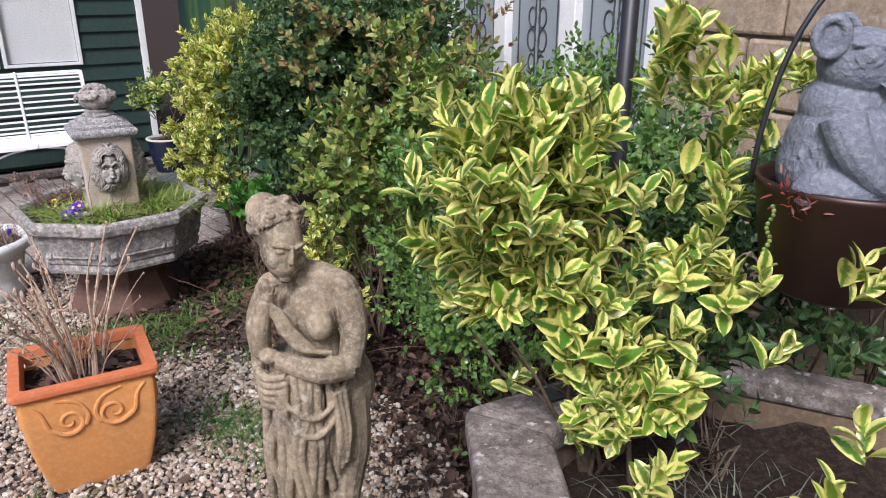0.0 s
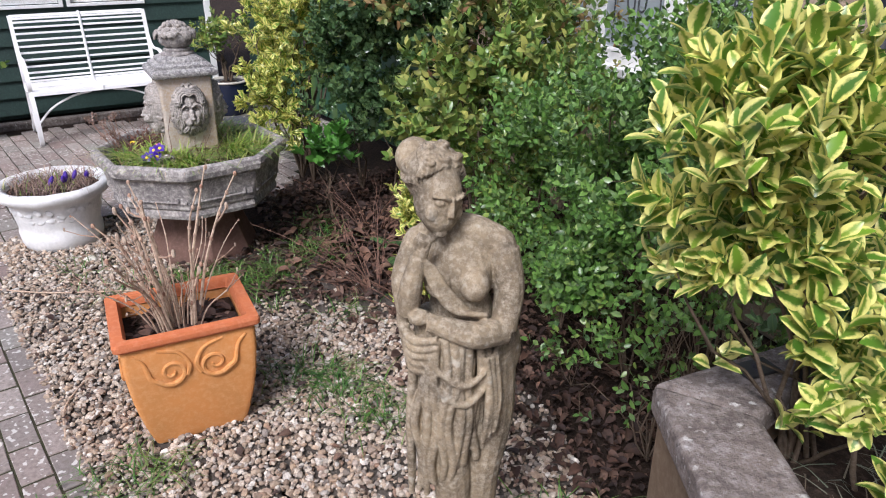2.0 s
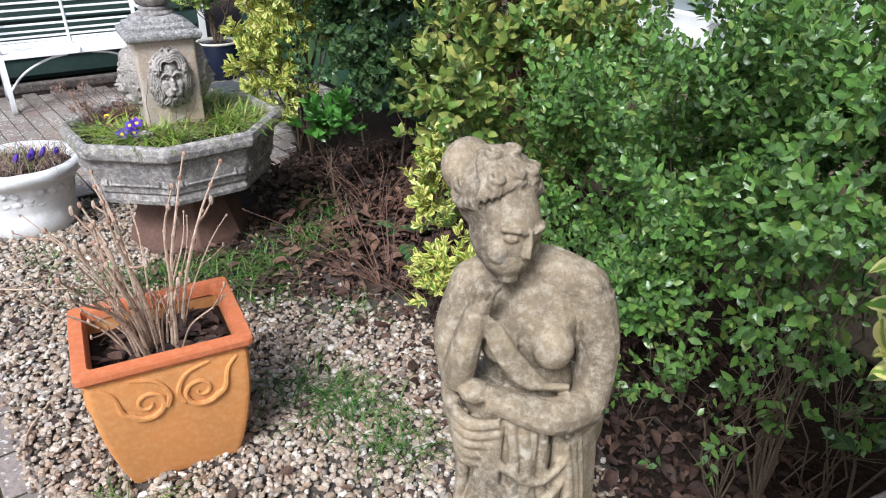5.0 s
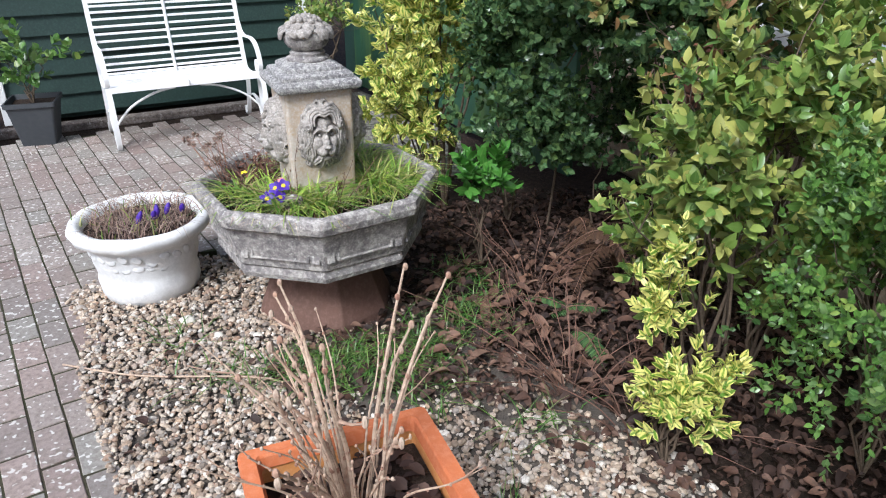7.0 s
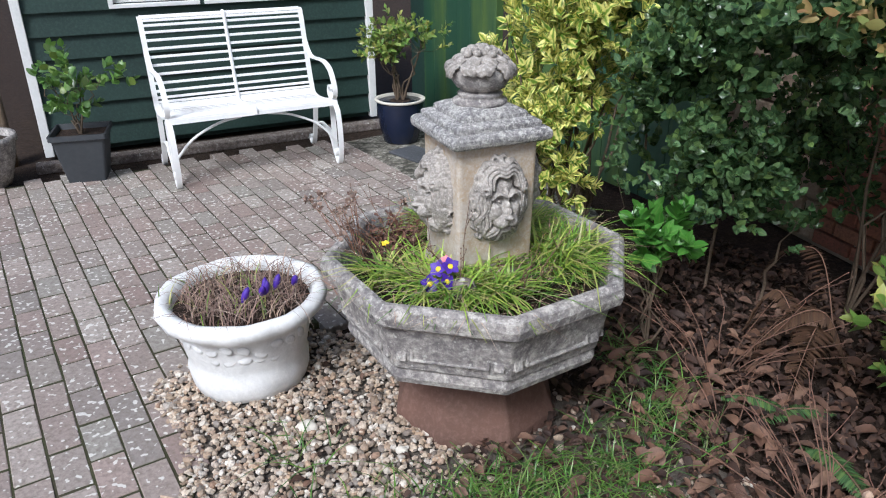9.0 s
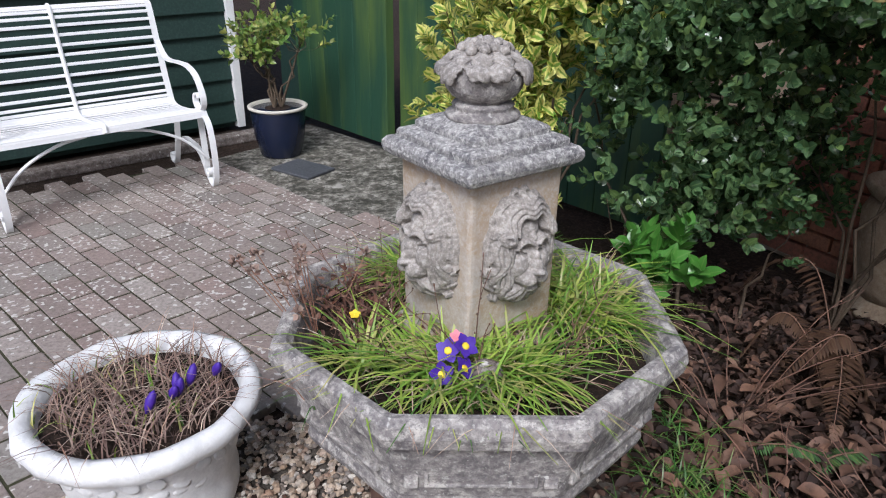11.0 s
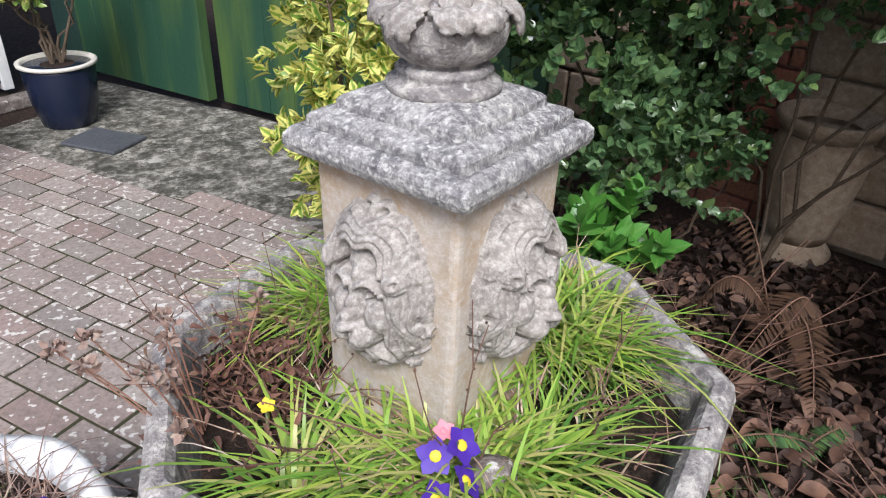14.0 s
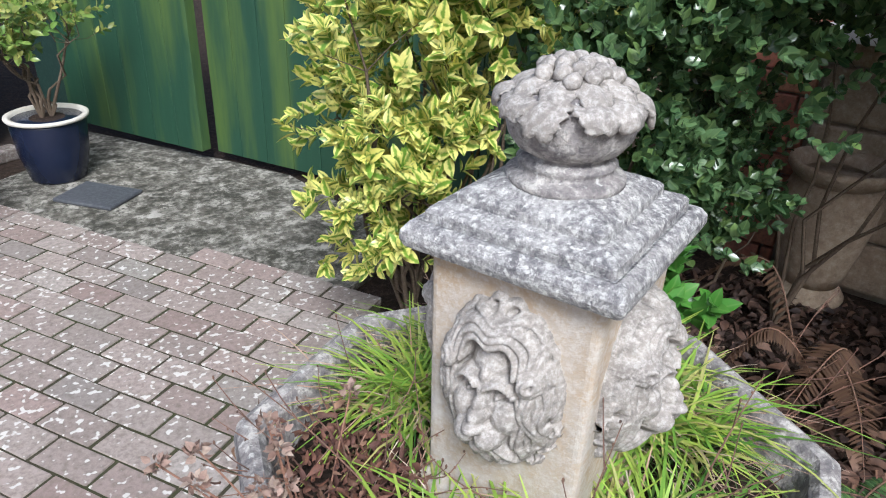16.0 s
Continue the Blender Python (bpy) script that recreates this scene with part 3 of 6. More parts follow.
# ---- the house wall with a leaded window ----
HOUSE = pose(0.346, 4.03, 0, 0, 0, -63.2)
rng = np.random.default_rng(5)
house = thing("wall_house", HOUSE, "house wall of sandstone blocks with a brick pier and window", "wall", kind="structure")
bm = bmesh.new()
for a, b, z0, z1 in ((-3.2, -1.18, -0.03, 3.9), (-1.18, -0.68, -0.03, 3.9), (-0.68, 1.2, -0.03, 0.9), (-0.68, 1.2, 2.1, 3.9), (1.2, 4.6, -0.03, 3.9)):
    box(bm, (a, 0.03, z0), (b, 0.3, z1))
part("mortar_backing", bm, M_MORTAR, house)


def blocks(a, b, z0, z1, length, height, gap, name, material, uneven):
    row, z = 0, z0
    while z < z1 - 0.02:
        h = min(height, z1 - z) - gap
        x = a - (length * 0.5 if row % 2 else 0)
        while x < b - 0.01:
            w = length * (1 + uneven * (rng.random() - 0.5))
            x0, x1 = max(a, x), min(b, x + w - gap)
            if x1 - x0 > 0.03:
                bm = bmesh.new()
                d = 0.012 * rng.random() * uneven
                box(bm, (x0, 0.0 - d, z), (x1, 0.05, z + h), min(0.012, 0.004 + 0.02 * uneven))
                part(name, bm, material, house)
            x += w
        z += height
        row += 1


blocks(-3.2, -1.19, 0.0, 2.2, 0.42, 0.2, 0.012, "stone_block", M_SANDSTONE, 0.6)
blocks(-1.18, -0.69, 0.0, 1.9, 0.225, 0.075, 0.011, "brick", M_BRICK, 0.0)
blocks(-0.67, 1.2, 0.0, 0.88, 0.42, 0.2, 0.012, "stone_block", M_SANDSTONE, 0.6)
blocks(1.21, 3.6, 0.0, 2.2, 0.5, 0.24, 0.012, "stone_block", M_SANDSTONE, 0.6)

window = thing("window_1", HOUSE, "white framed house window with grey leaded glass", "window", kind="structure")
for a, b in ((-0.66, -0.58), (-0.1, 0.02), (0.5, 0.62), (1.1, 1.2)):
    bm = bmesh.new()
    box(bm, (a, -0.03, 0.93), (b, 0.06, 2.1), 0.006)
    part("window_frame", bm, M_WHITE_WOOD, window)
bm = bmesh.new()
box(bm, (-0.7, -0.09, 0.885), (1.24, 0.1, 0.93), 0.008)
part("window_sill", bm, M_WHITE_WOOD, window)
bm = bmesh.new()
box(bm, (-0.66, -0.03, 0.93), (1.2, 0.06, 1.0), 0.006)
part("window_frame", bm, M_WHITE_WOOD, window)
for a, b in ((-0.58, -0.1), (0.02, 0.5), (0.62, 1.1)):
    bm = bmesh.new()
    box(bm, (a, 0.015, 1.0), (b, 0.023, 2.1))
    pane = part("pane", bm, M_OBSCURE, window, "grey obscure glass pane")
    c = (a + b) / 2
    bm = bmesh.new()
    for s in (-1, 1):
        for zc, r in ((1.33, 0.05), (1.22, 0.04), (1.44, 0.045), (1.58, 0.05)):
            pts = [(c + s * (0.012 + r * (1 - math.cos(q)) * (1 - q * 0.09)), 0.012, zc + r * math.sin(q) * (1 - q * 0.09) * 1.5) for q in (j * 0.5 for j in range(13))]
            tube(bm, pts, 0.0045, 5)
        tube(bm, [(c + s * 0.012, 0.012, 1.08), (c + s * 0.02, 0.012, 1.4), (c + s * 0.008, 0.012, 1.75)], 0.0045, 5)
        tube(bm, [(c + s * 0.17, 0.012, 1.03), (c + s * 0.17, 0.012, 2.05)], 0.004, 5)
    part("leading", bm, M_LEAD, pane, "dark scrolled lead ornament")

# ---- raised bed ----
BED_O = [(0.12, -0.3), (0.04, 1.155), (0.5, 1.40), (1.3, 1.03), (1.3, -0.3)]
BED_I = [(0.27, -0.3), (0.188, 1.075), (0.475, 1.335), (1.22, 0.99), (1.2, -0.3)]
bed = thing("raised_bed", pose(0.5, 0.9, 0), "raised garden bed with mossy concrete coping slabs", "raised bed")
inv = Matrix.Translation((-0.5, -0.9, 0))
for k in range(4):
    quad = [BED_O[k], BED_O[k + 1], BED_I[k + 1], BED_I[k]]
    for name, z0, z1, mat, shrink in (("coping", 0.815, 0.87, M_COPING, 0.0), ("side_wall", -0.03, 0.812, M_BEDWALL, 0.22)):
        bm = bmesh.new()
        c = [((1 - shrink / 2) * quad[i][0] + shrink / 2 * quad[3 - i][0], (1 - shrink / 2) * quad[i][1] + shrink / 2 * quad[3 - i][1]) for i in range(4)]
        g = 0.003
        lo = [bm.verts.new((x, y, z0)) for x, y in c]
        hi = [bm.verts.new((x, y, z1)) for x, y in c]
        bm.faces.new(lo[::-1])
        bm.faces.new(hi)
        for i in range(4):
            bm.faces.new((lo[i], lo[(i + 1) % 4], hi[(i + 1) % 4], hi[i]))
        if name == "coping":
            bmesh.ops.bevel(bm, geom=bm.edges[:], offset=0.012, segments=3, profile=0.5, affect="EDGES")
        bmesh.ops.transform(bm, matrix=inv, verts=bm.verts)
        part(name, bm, mat, bed, smooth=False)
bm = bmesh.new()
n = 26
grid = {}
for i in range(n + 1):
    for j in range(n + 1):
        x, y = 0.16 + i * 0.042, -0.3 + j * 0.064
        grid[i, j] = bm.verts.new((x, y, 0.765 + 0.03 * noise.noise((x * 6, y * 6, 0)) + 0.012 * noise.noise((x * 25, y * 25, 3))))
poly_in = [((a[0] + b[0]) / 2, (a[1] + b[1]) / 2) for a, b in zip(BED_O, BED_I)]
for i in range(n):
    for j in range(n):
        q = [grid[i, j], grid[i + 1, j], grid[i + 1, j + 1], grid[i, j + 1]]
        if all(inside(poly_in, np.array([v.co.x]), np.array([v.co.y]))[0] for v in q):
            bm.faces.new(q)
bmesh.ops.delete(bm, geom=[v for v in bm.verts if not v.link_faces], context="VERTS")
bmesh.ops.transform(bm, matrix=inv, verts=bm.verts)
part("soil", bm, M_SOIL, bed, "dark crumbly soil", True)
bm = bmesh.new()
box(bm, (-0.035, -0.022, 0), (0.035, 0.022, 0.006), 0.002)
lathe(bm, [(0.007, 0.006), (0.007, 0.012), (0.003, 0.013)], 10)
tagged(put("metal_bracket", bm, M_DARK_METAL), "small black metal plate screwed to the coping", "bracket").matrix_world = pose(0.222, 1.2, 0.871, 0, 0, 25)

# ---- the fountain used as a planter ----
FC = (-1.708, 3.6)
fountain = thing("fountain", pose(FC[0], FC[1], 0), "old cast stone fountain with lion masks planted with grass", "fountain")
OCT = radians(-72.5)
bm = bmesh.new()
lathe(bm, [(0.0, -0.02), (0.275, -0.02), (0.272, 0.03), (0.245, 0.1), (0.21, 0.19), (0.205, 0.3), (0.0, 0.3)], 8, OCT + 0.2, close=False)
bmesh.ops.remove_doubles(bm, verts=bm.verts, dist=0.0005)
bmesh.ops.bevel(bm, geom=bm.edges[:], offset=0.006, segments=2, profile=0.5, affect="EDGES")
part("pedestal", bm, M_TERRA_DARK, fountain, "dark terracotta foot")
bm = bmesh.new()
prof = [(r * 1.025, z) for r, z in [(0.0, 0.285), (0.355, 0.285), (0.388, 0.294), (0.394, 0.312), (0.388, 0.338), (0.398, 0.347), (0.425, 0.485), (0.44, 0.492), (0.457, 0.505), (0.462, 0.53), (0.456, 0.552), (0.44, 0.562), (0.424, 0.56), (0.412, 0.545), (0.4, 0.5), (0.38, 0.44), (0.0, 0.44)]]
lathe(bm, prof, 8, OCT, close=False)
bmesh.ops.remove_doubles(bm, verts=bm.verts, dist=0.0005)
bmesh.ops.bevel(bm, geom=[e for e in bm.edges if abs(e.verts[0].co.z - e.verts[1].co.z) > 0.001], offset=0.008, segments=2, profile=0.5, affect="EDGES")
basin = part("basin", bm, M_STONE, fountain, "octagonal stone basin with a rolled rim")
for k in range(8):
    a = OCT + (k + 0.5) * math.tau / 8
    ap, half = 0.412 * math.cos(math.pi / 8), 0.412 * math.sin(math.pi / 8)
    bm = bmesh.new()
    mm = pose(0, 0, 0, 0, 0, math.degrees(a) + 90)
    tilt = pose(0, -ap - 0.002, 0.417, -10.5)
    for x0, x1, z0, z1 in ((-half + 0.05, half - 0.05, 0.028, 0.036), (-half + 0.05, half - 0.05, -0.036, -0.028), (-half + 0.05, -half + 0.058, -0.03, 0.03), (half - 0.058, half - 0.05, -0.03, 0.03)):
        box(bm, (x0, -0.006, z0), (x1, 0.012, z1), 0.002, mm @ tilt)
    for x in (-half + 0.025, half - 0.025):
        box(bm, (x - 0.014, -0.004, -0.04), (x + 0.014, 0.012, 0.045), 0.003, mm @ tilt)
    for j in range(4):
        box(bm, (-0.03 + j * 0.017, -0.003, -0.02), (-0.022 + j * 0.017, 0.012, 0.02), 0.002, mm @ tilt)
    part("panel", bm, M_STONE, basin)
bm = bmesh.new()
lathe(bm, [(0.0, 0.505), (0.2, 0.502), (0.36, 0.492), (0.395, 0.49)], 8, OCT, close=False)
part("soil", bm, M_SOIL, fountain, "dark planting soil")
PT = radians(31.5)
bm = bmesh.new()
SQ = math.sqrt(2)
lathe(bm, [(0.14 * SQ, 0.44), (0.14 * SQ, 0.51), (0.132 * SQ, 0.52), (0.118 * SQ, 0.53), (0.121 * SQ, 0.92)], 4, PT + math.pi / 4)
bmesh.ops.bevel(bm, geom=[e for e in bm.edges if abs(e.verts[0].co.z - e.verts[1].co.z) > 0.1], offset=0.012, segments=3, profile=0.5, affect="EDGES")
pillar = part("pillar", bm, M_STONE_WARM, fountain, "square sandy stone pillar")
bm = bmesh.new()
cap = [(0.118, 0.905), (0.138, 0.906), (0.147, 0.912), (0.151, 0.922), (0.15, 0.934), (0.143, 0.943), (0.134, 0.946), (0.128, 0.946), (0.1275, 0.958), (0.124, 0.962), (0.105, 0.968), (0.1, 0.969), (0.099, 0.98), (0.095, 0.984), (0.074, 0.994), (0.05, 1.0)]
lathe(bm, [(r * SQ, z) for r, z in cap], 4, PT + math.pi / 4)
bmesh.ops.bevel(bm, geom=[e for e in bm.edges if abs(e.verts[0].co.z - e.verts[1].co.z) > 0.0005 and abs(math.atan2(e.verts[0].co.y, e.verts[0].co.x) - math.atan2(e.verts[1].co.y, e.verts[1].co.x)) < 0.01], offset=0.005, segments=2, profile=0.5, affect="EDGES")
part("cap", bm, M_CAP, fountain, "stepped stone cap grey with white lichen")
bm = bmesh.new()
lathe(bm, [(0.07, 0.99), (0.076, 0.996), (0.076, 1.004), (0.07, 1.008), (0.062, 1.01), (0.06, 1.016), (0.064, 1.021), (0.058, 1.027), (0.05, 1.029), (0.052, 1.033), (0.066, 1.04), (0.077, 1.055), (0.082, 1.074), (0.08, 1.09), (0.07, 1.108), (0.052, 1.122), (0.03, 1.128), (0.008, 1.13)], 40)
rng = np.random.default_rng(8)
fin = part("finial", bm, M_STONE, fountain, "carved stone bowl finial", True)


def stone_leaf(turn, size, path, droop):
    """One thick lobed leaf with ruffled edges lying over the edge of the bowl."""
    bm = bmesh.new()
    rows = []
    path = smooth_path(path, 4)
    for k, p in enumerate(path):
        s = k / (len(path) - 1)
        w = size * (0.4 + 0.7 * math.sin(math.pi * min(1.0, 0.15 + s * 0.78))) * (1 + 0.14 * math.cos(k * 2.4 + turn))
        rows.append([bm.verts.new(Matrix.Rotation(turn, 3, "Z") @ Vector((p.x - 0.006 * e * e + 0.002 * math.sin(e * 4 + turn * 3) * s, e * w, p.z - droop * s * s - 0.004 * e * e + 0.002 * math.cos(e * 6)))) for e in (-1, -0.75, -0.5, -0.25, 0, 0.25, 0.5, 0.75, 1)])
    for a, b in zip(rows, rows[1:]):
        for i in range(8):
            bm.faces.new((a[i], a[i + 1], b[i + 1], b[i]))
    ob = part("carved_leaf", bm, M_MASK, fin, smooth=True)
    m = ob.modifiers.new("thickness", "SOLIDIFY")
    m.thickness, m.offset = 0.0065, 0


for k in range(10):
    stone_leaf(k * math.tau / 10 + 0.1 * math.sin(k * 3), 0.026, [(0.05, 0, 1.108), (0.076, 0, 1.107), (0.093, 0, 1.1), (0.096, 0, 1.086)], 0.002 + 0.012 * (k % 3 == 0))
for k in range(9):
    stone_leaf(k * math.tau / 9 + 0.3, 0.019, [(0.03, 0, 1.127), (0.054, 0, 1.122), (0.072, 0, 1.114), (0.079, 0, 1.101)], 0.006 * (k % 2))
for k in range(22):
    a, r = k * 2.4, 0.05 * math.sqrt((k + 0.3) / 22)
    bm = bmesh.new()
    blob(bm, (0, 0, 0), (0.0125, 0.0115, 0.011), 10)
    for v in bm.verts:
        v.co *= 1 + 0.25 * noise.noise(v.co * 90 + Vector((k, 0, 0)))
    bmesh.ops.transform(bm, matrix=pose(r * math.cos(a), r * math.sin(a), 1.143 - 6.5 * r * r, 0, 25, math.degrees(a)), verts=bm.verts)
    part("carved_fruit", bm, M_MASK, fin, smooth=True)

# lion mask: one carved relief for the four faces
def lion_relief(step=0.0017):
    """The head of a lion in relief: a long face under an arched forelock, curls at the ears, wavy locks and a beard."""
    xs, zs = np.arange(-0.102, 0.1021, step), np.arange(-0.136, 0.1361, step)
    X, Z = np.meshgrid(xs, zs)

    def dome(x, z):
        return 0.048 * np.sqrt(np.maximum(0.0, 1 - (x / 0.09) ** 2 - ((z + 0.002) / 0.12) ** 2))

    H = 0.62 * dome(X, Z) - 0.003 - 0.012 * np.exp(-((X / 0.026) ** 2 + ((Z - 0.06) / 0.022) ** 2))

    def bump(x, z, top, rx, rz):
        d = ((X - x) / rx) ** 2 + ((Z - z) / rz) ** 2
        np.maximum(H, np.where(d < 1, top * (1 - d) ** 0.5 + (top - 0.03) * (1 - (1 - d).clip(0) ** 0.5), 0), out=H)

    def strand(points, r, lift, tail=0.4):
        p = np.array([q[:] for q in smooth_path([(x, 0, z) for x, z in points], 10)])
        for k, (x, _, z) in enumerate(p):
            rr = r * (1 - (1 - tail) * (k / (len(p) - 1)) ** 2)
            d2 = (X - x) ** 2 + (Z - z) ** 2
            np.maximum(H, np.where(d2 < rr * rr, dome(x, z) + lift - 0.9 * rr + 2.0 * np.sqrt(np.maximum(0, rr * rr - d2)), 0), out=H)

    for s in (-1, 1):
        for k in range(7):
            a = 1.45 - 0.4 * k
            c = [(s * math.cos(a + 0.17 * g) * (0.072 + 0.02 * h), 0.004 + math.sin(a + 0.17 * g) * (0.1 + 0.02 * h)) for g, h in ((1, 0), (0.5, 0.6), (-0.3, 1.0), (-1.0, 0.7), (-1.1, 0.3))]
            strand(c, 0.0078, 0.004)
        for lock, (x0, z0, x1, z1) in enumerate(((0.078, 0.036, 0.086, -0.05), (0.068, 0.026, 0.074, -0.085), (0.054, 0.026, 0.058, -0.112))):
            for k in range(3):
                w = 0.006 * (1 if lock != 1 else -1)
                o = (k - 1) * 0.0088
                strand([(s * (x0 + o), z0), (s * (x0 + w + o), z0 + (z1 - z0) * 0.3), (s * (x1 - w + o), z0 + (z1 - z0) * 0.65), (s * (x1 + w * 0.4 + o), z1 + 0.004 * k), (s * (x1 + 0.012 + o * 0.6), z1 + 0.008 + 0.004 * k)], 0.0056, 0.003 + 0.0035 * (k % 2) + 0.003 * (2 - lock))
        for k in range(4):
            o = 0.0086 * k
            strand([(s * 0.0015, 0.076 + o), (s * (0.022 + o * 0.4), 0.082 + o), (s * (0.038 + o), 0.07 + o * 0.7), (s * (0.042 + o), 0.046 + o * 0.3)], 0.0058, 0.016 - 0.002 * abs(k - 1.5), 0.8)
        for r0 in (0.017, 0.009):
            strand([(s * (0.066 + r0 * math.cos(q) * (1 - q / 16)), 0.042 + r0 * math.sin(q) * (1 - q / 16)) for q in (k * 0.8 for k in range(9))], 0.0056, 0.017 + (0.005 if r0 < 0.01 else 0), 0.8)
    for k in range(10):
        x = -0.045 + 0.01 * k
        ln, w = 0.05 - 0.5 * abs(x), 0.0045 * math.sin(k * 2.1)
        strand([(x * 0.55, -0.07), (x * 0.85 + w, -0.072 - ln * 0.4), (x * 1.05 - w, -0.074 - ln * 0.75), (x * 1.3 + w * 1.5, -0.076 - ln)], 0.0062, 0.008 + 0.004 * (k % 2))
    bump(0, -0.01, 0.056, 0.05, 0.07)
    for s in (-1, 1):
        bump(s * 0.03, -0.02, 0.062, 0.024, 0.032)
        bump(s * 0.016, -0.047, 0.08, 0.023, 0.021)
    bump(0, -0.072, 0.066, 0.022, 0.014)
    bump(0, 0.045, 0.05, 0.034, 0.03)
    for z, top, rx in ((0.036, 0.06, 0.013), (0.018, 0.066, 0.012), (0.0, 0.074, 0.0135), (-0.016, 0.082, 0.015)):
        bump(0, z, top, rx, 0.017)
    bump(0, -0.03, 0.09, 0.018, 0.0115)
    H -= 0.018 * np.exp(-(((np.abs(X) - 0.022) / 0.0105) ** 2 + ((Z - 0.012) / 0.0075) ** 2))
    for s in (-1, 1):
        bump(s * 0.022, 0.011, 0.058, 0.008, 0.0052)
        for u in np.linspace(0, 1, 9):
            bump(s * (0.008 + 0.036 * u), 0.026 + 0.01 * math.sin(u * 2.6) - 0.012 * u * u, 0.069 - 0.012 * u, 0.008, 0.0065)
    H -= 0.012 * np.exp(-((X / 0.03) ** 2 + ((Z + 0.061 + 6 * X * X) / 0.003) ** 2))
    H -= 0.006 * np.exp(-((X / 0.0022) ** 2 + ((Z + 0.05) / 0.01) ** 2))
    H -= 0.007 * np.exp(-(((np.abs(X) - 0.008) / 0.0035) ** 2 + ((Z + 0.036) / 0.003) ** 2))
    ny, nx = H.shape
    keep = H > 0.0008
    V = np.column_stack([X.ravel(), -np.maximum(H, -0.004).ravel(), Z.ravel()])
    idx = np.arange(nx * ny).reshape(ny, nx)
    q = keep[:-1, :-1] | keep[1:, :-1] | keep[:-1, 1:] | keep[1:, 1:]
    F = np.stack([idx[:-1, :-1][q], idx[:-1, 1:][q], idx[1:, 1:][q], idx[1:, :-1][q]], 1)
    used, inv_i = np.unique(F, return_inverse=True)
    return V[used], inv_i.reshape(F.shape)


LV, LF = lion_relief()
mask = mesh_np("lion_mask", LV, LF, M_MASK, None, fountain)
mask["label"] = "carved grey lion mask in high relief"
for k in range(4):
    ob = mask if k == 0 else mask.copy()
    if k:
        scene.collection.objects.link(ob)
    ob.matrix_local = Matrix.Rotation(PT + k * math.pi / 2, 4, "Z") @ pose(0, -0.119, 0.752) @ Matrix.Diagonal((0.9, 1.0, 1.0, 1))

# ---- the statue ----
bm = bmesh.new()
lathe(bm, [(0.15, 0), (0.15, 0.05), (0.14, 0.06)], 28)
TW = Matrix.Rotation(radians(-28), 4, "Z")


def limb(points, radii, sides=14):
    p = smooth_path(points, 5)
    n = len(p) - 1
    m = len(radii) - 1
    rr = []
    for k in range(n + 1):
        f = k / n * m
        q = min(int(f), m - 1)
        rr.append(radii[q] + (radii[q + 1] - radii[q]) * (f - q))
    tube(bm, p, rr, sides)


limb([(0.075, 0.005, 0.76), (0.08, -0.015, 0.62), (0.062, -0.04, 0.48), (0.06, 0.0, 0.26), (0.055, 0.02, 0.05)], [0.07, 0.064, 0.047, 0.042, 0.028])
limb([(-0.03, -0.01, 0.74), (-0.03, -0.05, 0.58), (-0.01, -0.065, 0.46), (-0.005, -0.02, 0.25), (0.0, -0.03, 0.05)], [0.068, 0.06, 0.046, 0.04, 0.028])
blob(bm, (0.05, -0.03, 0.07), (0.03, 0.06, 0.022))
blob(bm, (0.0, -0.08, 0.07), (0.03, 0.06, 0.022))
blob(bm, (0.03, 0.0, 0.755), (0.105, 0.08, 0.1), 24)
blob(bm, (0.088, 0.022, 0.755), (0.072, 0.07, 0.09), 24)
blob(bm, (0.01, -0.005, 0.85), (0.078, 0.06, 0.1), 24, TW)
blob(bm, (0.0, -0.005, 0.955), (0.09, 0.064, 0.09), 24, TW)
blob(bm, (0.034, -0.072, 0.945), (0.034, 0.032, 0.034), 18)
blob(bm, (-0.045, -0.055, 0.945), (0.032, 0.03, 0.034), 18)
blob(bm, (0.094, -0.028, 1.004), (0.036, 0.037, 0.038), 18)
blob(bm, (-0.088, 0.005, 1.0), (0.033, 0.036, 0.036), 18)
limb([(-0.09, 0.01, 1.0), (-0.04, 0.004, 1.026), (0.03, -0.012, 1.03), (0.094, -0.026, 1.01)], [0.03, 0.033, 0.036, 0.034])
blob(bm, (0.0, 0.012, 1.005), (0.088, 0.045, 0.034), 18, TW)
limb([(0.004, -0.005, 1.0), (-0.02, -0.01, 1.05), (-0.045, -0.018, 1.1)], [0.048, 0.034, 0.036])
HEAD = pose(-0.052, -0.03, 1.124, 15, 8, 32) @ Matrix.Diagonal((1.24, 1.18, 1.14, 1))


def head_blob(c, r, seg=14):
    bmesh.ops.create_uvsphere(bm, u_segments=seg, v_segments=seg * 2 // 3, radius=1, matrix=HEAD @ Matrix.Translation(c) @ Matrix.Diagonal((*r, 1)))


head_blob((0, -0.014, -0.004), (0.04, 0.046, 0.056), 24)
head_blob((0, -0.034, -0.034), (0.027, 0.026, 0.028), 18)
tube(bm, [HEAD @ Vector(p) for p in ((0, -0.057, 0.016), (0, -0.062, 0.002), (0, -0.066, -0.011), (0, -0.058, -0.016))], [0.004, 0.005, 0.006, 0.004], 9)
tube(bm, [HEAD @ Vector(p) for p in ((-0.01, -0.052, -0.0305), (0, -0.0575, -0.029), (0.01, -0.052, -0.0305))], [0.0016, 0.0032, 0.0016], 7)
tube(bm, [HEAD @ Vector(p) for p in ((-0.009, -0.051, -0.036), (0, -0.0565, -0.0365), (0.009, -0.051, -0.036))], [0.0016, 0.0034, 0.0016], 7)
head_blob((0, -0.046, -0.05), (0.015, 0.013, 0.013), 14)
